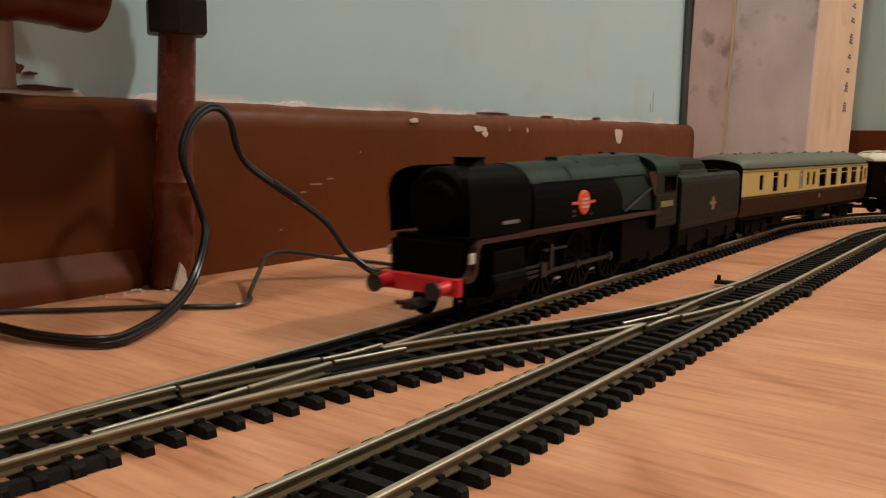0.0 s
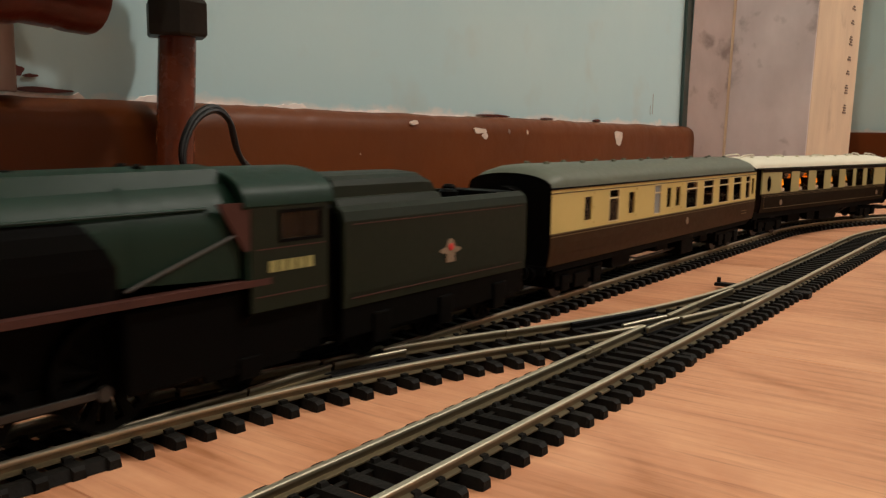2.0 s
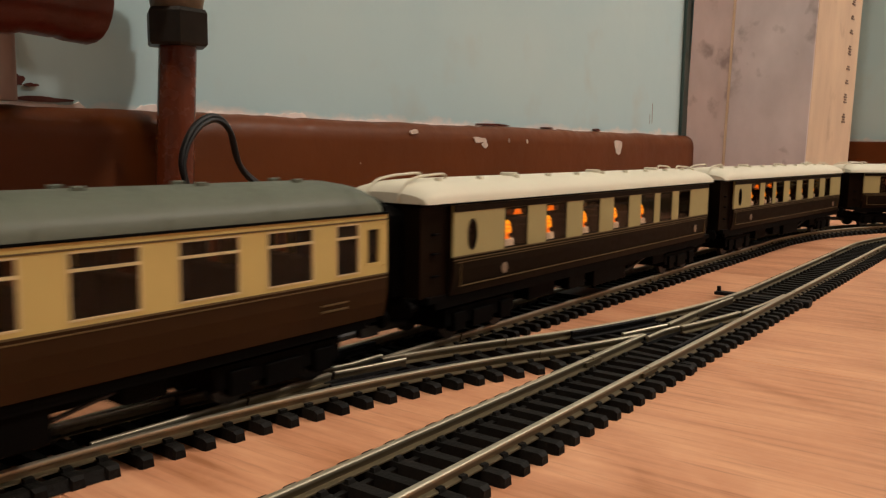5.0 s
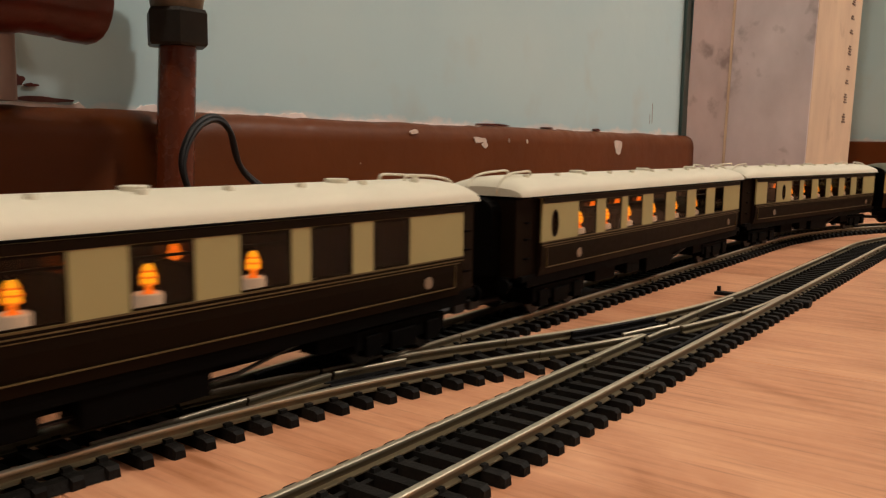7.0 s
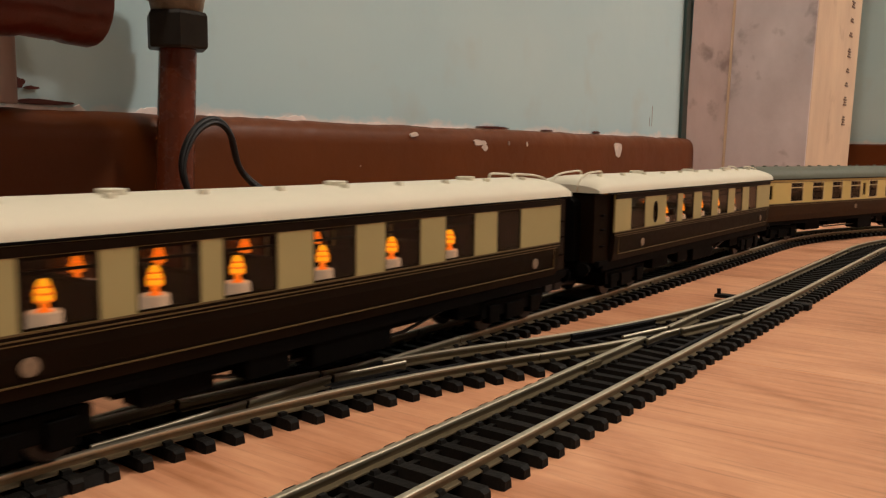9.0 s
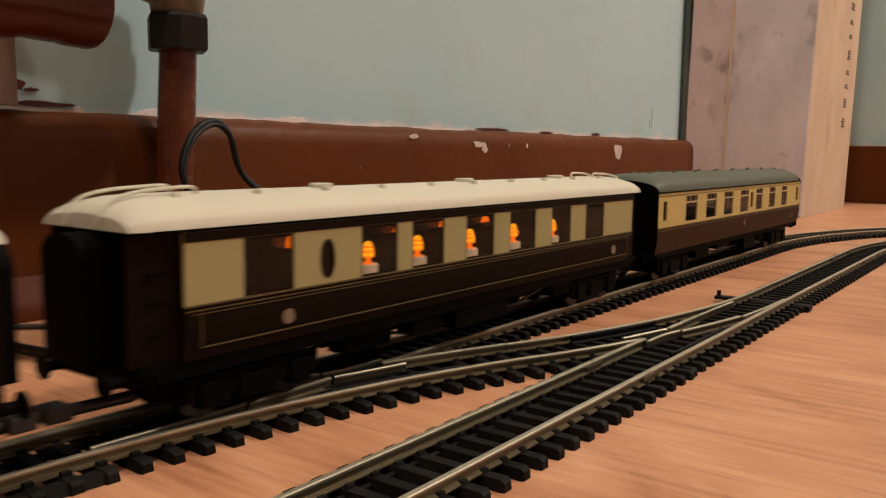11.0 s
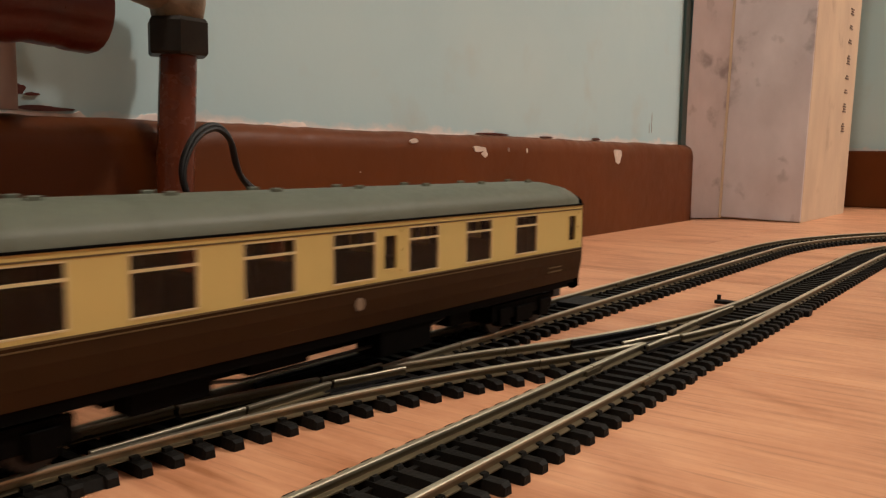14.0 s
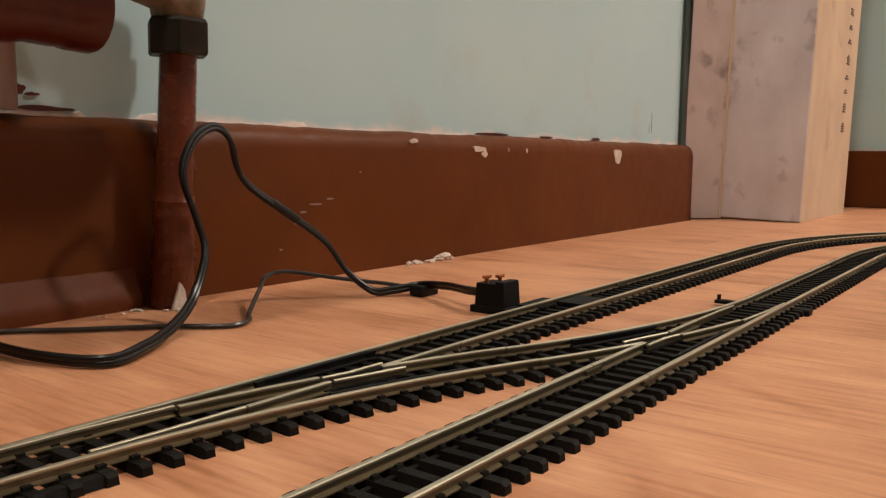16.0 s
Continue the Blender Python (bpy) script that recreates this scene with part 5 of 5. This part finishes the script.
def tender():
    root = thing("tender", "dark green model tender with raised water tank and crest", "model tender")
    L = 94
    for sy in (-1, 1):
        bm = bmesh.new()
        prof = [(16.8, 17), (17.2, 21), (17.2, 40.5), (16.4, 43), (14.4, 44.4), (13.4, 44.4), (15.8, 40), (16.0, 17)]
        loft(bm, [[(x, sy * y, z) for y, z in prof] for x in (0, L)])
        part("tank_side", bm, M_TGREEN, root, "dark green tender side", smooth=False)
        for z in (19.5, 39.6):
            bm = bmesh.new()
            box(bm, 3, L - 3, *sorted((sy * 17.0, sy * 17.32)), z - 0.14, z + 0.14)
            part("lining", bm, M_PLATE, root, "thin dull orange lining")
        bm = bmesh.new()
        box(bm, 0.4, L - 1, *sorted((sy * 15, sy * 16.2)), 8.5, 17, 0.2)
        for x in (16, 47, 78):
            box(bm, x - 3.6, x + 3.6, *sorted((sy * 13.6, sy * 16.9)), 5, 14, 0.5)
        part("frame", bm, M_LOCOBLK, root)
    bm = bmesh.new()
    side = [(14.7, 43.6), (13.4, 46.2), (12.8, 46.6), (12.6, 49.6), (11.8, 51.2), (9.5, 52.2), (5, 52.7)]
    prof = [(-y, z) for y, z in side] + [(0, 52.9)] + [(y, z) for y, z in reversed(side)]
    loft(bm, [[(x, y, z) for y, z in prof] for x in (0.5, 40)] + [[(44, y * 0.99, min(z, 49 + (z - 49) * 0.4) if z > 49 else z) for y, z in prof], [(47.5, y * 0.97, min(z, 46.0)) for y, z in prof]])
    part("raised_tank", bm, M_TGREEN, root, "raised green tank top")
    bm = bmesh.new()
    box(bm, 1, L - 0.5, -16, 16, 17, 42.4)
    part("tank", bm, M_LOCOBLK, root)
    bm = bmesh.new()
    box(bm, -12, 1.2, -13, 13, 9, 45, 1.0)
    part("bellows", bm, M_LOCOBLK, root, "black bellows between cab and tender")
    # black block added to fill the dark below the tank
    bm = bmesh.new()
    box(bm, 2, L - 2, -13.2, 13.2, 6.5, 17)
    part("underframe", bm, M_LOCOBLK, root)
    bm = bmesh.new()
    for x, y, r, h in ((66, -3, 3.4, 3), (76, 4, 2.4, 4), (58, 6, 2.2, 3.4)):
        turned(bm, (x, y, 42), (0, 0, 1), [(0, r), (h, r), (h + 0.8, r * 0.6)], 14)
    box(bm, L - 12, L - 2, -12, 12, 42, 44.6, 0.4)
    part("filler", bm, M_LOCOBLK, root, "dark fillers on the tank top", smooth=False)
    bm = bmesh.new()
    for c, rx, rz in ((0, 2.4, 3.6), (0, 5.6, 1.1)):
        n = 14
        o = [(48 + rx * math.cos(2 * math.pi * i / n), 28.2 + rz * math.sin(2 * math.pi * i / n)) for i in range(n)]
        loft(bm, [[(x, -17.15, z) for x, z in o], [(x, -17.45, z) for x, z in o]])
    box(bm, 45.8, 50.2, -17.5, -17.2, 24.4, 25.8)
    part("crest", bm, M_CREST, root, "tan crest with red shield")
    bm = bmesh.new()
    turned(bm, (48, -17.2, 29.2), (0, -1, 0), [(0, 1.15), (0.5, 1.15)], 12)
    part("crest_shield", bm, M_RED, root, "small red shield")
    bm = bmesh.new()
    box(bm, L - 0.4, L + 1.4, -15.5, 15.5, 11.5, 17.5, 0.3)
    for y in (-12, 12):
        turned(bm, (L + 1, y, 14), (1, 0, 0), [(0, 2.2), (4, 1.6), (4.2, 3), (5, 3)], 14)
    box(bm, L, L + 9, -2.4, 2.4, 5.8, 8, 0.4)
    part("rear_beam", bm, M_LOCOBLK, root)
    for x in (16, 47, 78):
        driving_wheel("tender_wheel", 7.6, 12, root, x, "small spoked tender wheel")
    return root


# ---------------------------------------------------------------- the train's way
def gone(t):
    """How far the leading coach's front has run past x = 0, in mm."""
    u, far = t / 8 - 1, 0.0
    for c in (88.0963, 30.1444, -219.7645, -71.4384, 185.6199, 86.6451, -70.0166, 874.6468, 426.1794):
        far = far * u + c
    return far


def on_line(s):
    if s <= BEND:
        return Vector((s, YA, RAIL))
    a = (s - BEND) / R
    if a <= math.pi:
        return Vector((BEND + R * math.sin(a), YA - R + R * math.cos(a), RAIL))
    return Vector((BEND - (s - BEND - math.pi * R), YA - 2 * R, RAIL))


def ride(ob, front, fore, aft):
    """Rows for a vehicle whose leading end lies front mm behind the leading coach's end, carried at fore and aft of its own length."""
    rows = []
    for i in range(65):
        t = i * 0.25
        s = front - gone(t)
        p, q = on_line(s + fore), on_line(s + aft)
        d = (q - p).normalized()
        o = p - d * fore
        rows.append((t, pose(o.x * MM, o.y * MM, o.z * MM, 0, 0, math.degrees(math.atan2(d.y, d.x)))))
    walk(ob, rows)


def motions():
    for ob, front, fore, aft in TRAIN:
        ride(ob, front, fore, aft)
    rows = [[] for _ in range(4)]
    for i in range(161):
        t = i * 0.1
        a = -gone(t) / DRIVER_R
        for k, x in enumerate(DRIVERS):
            rows[k].append((t, Matrix.Translation((x * MM, 0, DRIVER_R * MM)) @ Matrix.Rotation(a, 4, "Y")))
        c = Matrix.Rotation(a, 3, "Y") @ Vector((4.2, 0, 0))
        rows[3].append((t, pose((96 + c.x) * MM, 0, (DRIVER_R + c.z) * MM)))
    for pair, r in zip(LOCO_WHEELS, rows):
        for w in pair:
            walk(w, r)
    for r in LOCO_RODS:
        walk(r, rows[3])


# ---------------------------------------------------------------- build
FLOOR = room()
skirting()
chips()
heating_pipe()
radiator_tail()
timber_post()
debris()
tracks()
power_clip()
cables()
LOCO, LOCO_WHEELS, LOCO_RODS = locomotive()
TENDER = tender()
BRAKE = mark_one("brake_coach", "chocolate and cream brake coach with grey roof", 258,
                 [(49.3, 59.1), (97.7, 105.5), (138.8, 154.9), (164.2, 180.0), (189.1, 205.7), (214.0, 229.2), (237.5, 246.3)], [(26.4, 33.7), (68.4, 75.7), (112.4, 118.7), (124.1, 131.0), (249.2, 254.9)], [(97.7, 105.5)],
                 [(66, 86, -13, -6, 6.5), (178, 190, -13, -6, 7.5), (145, 162, -15, -5, 4.5), (114, 129, -14, -5, 9), (118, 147, 5, 14, 6)], [20 + 31 * k for k in range(8)], 142)
SEATS = mark_one("corridor_coach", "chocolate and cream corridor coach with grey roof", 265,
                 [(35, 52.5), (65.5, 82.5), (95, 111.5), (124.5, 141.5), (156, 170.5), (185, 200), (215, 230)], [(5, 11), (144.5, 151), (253.5, 260)], [],
                 [(68, 90, -13, -6, 6.5), (184, 196, -13, -6, 7.5), (148, 172, -15, -5, 4.5), (100, 120, -14, -6, 9), (110, 140, 5, 14, 6)], [22 + 32 * k for k in range(8)], 135)
VENTS = [(18 + 24 * k, 1.3, -7.5) for k in range(10)] + [(70, 3.3, -2), (140, 3.3, -2), (205, 3.3, -2)]
CAR_A = pullman("parlour_car", "umber and cream dining car with five lit table lamps", 257.5,
                [(29.6, 45.1), (58.1, 74.1), (87.3, 102.6), (115.6, 131.6), (144.1, 160.1)], [(166.6, 182.1), (190.4, 206.6)], [10.2], VENTS)
CAR_B = pullman("parlour_car", "umber and cream dining car with six lit table lamps", 256.5,
                [(28.3, 44.5), (52.6, 68.6), (74.6, 91.0), (102.8, 118.9), (130.8, 147.0), (159.3, 175.4)], [(188.6, 204.0)], [9.5], VENTS)
CAR_C = pullman("parlour_car", "umber and cream dining car with dark galley window", 258,
                [(56.7, 72.0), (78.7, 94.5), (106.1, 122.5), (132.4, 149.9), (161.6, 176.8)], [(16.2, 32.0), (189.1, 205.8)], [43.7], VENTS)
TRAIN = [(LOCO, -295, 29, 150), (TENDER, -103, 16, 78), (BRAKE, 6.8, 40, 218), (CAR_A, 284.8, 38, 220), (CAR_B, 568.4, 38, 219), (CAR_C, 849.6, 38, 220), (SEATS, 1126, 42, 222)]


def planks():
    rnd = random.Random(11)
    shapes = {}
    w = 192.0
    x = 274 - w * 13
    while x < XMAX:
        a, b = max(x + 0.06, XMIN), min(x + w - 0.06, XMAX)
        y = YMIN - rnd.uniform(0, 1100)
        while y < YWALL:
            c, d = max(y + 0.2, YMIN), min(y + 1285 - 0.2, YWALL)
            if d - c > 5 and b - a > 5:
                key = (round(b - a), round(d - c))
                if key not in shapes:
                    bm = bmesh.new()
                    e = 0.22
                    loft(bm, [[(0, 0, -8), (b - a, 0, -8), (b - a, d - c, -8), (0, d - c, -8)], [(0, 0, -e), (b - a, 0, -e), (b - a, d - c, -e), (0, d - c, -e)],
                              [(e, e, 0), (b - a - e, e, 0), (b - a - e, d - c - e, 0), (e, d - c - e, 0)]])
                    shapes[key] = mesh_of("plank", bm, M_FLOOR)
                o = new("plank", shapes[key])
                o.parent = FLOOR
                o.location = (a * MM, c * MM, 0)
            y += 1285
        x += w


planks()
motions()
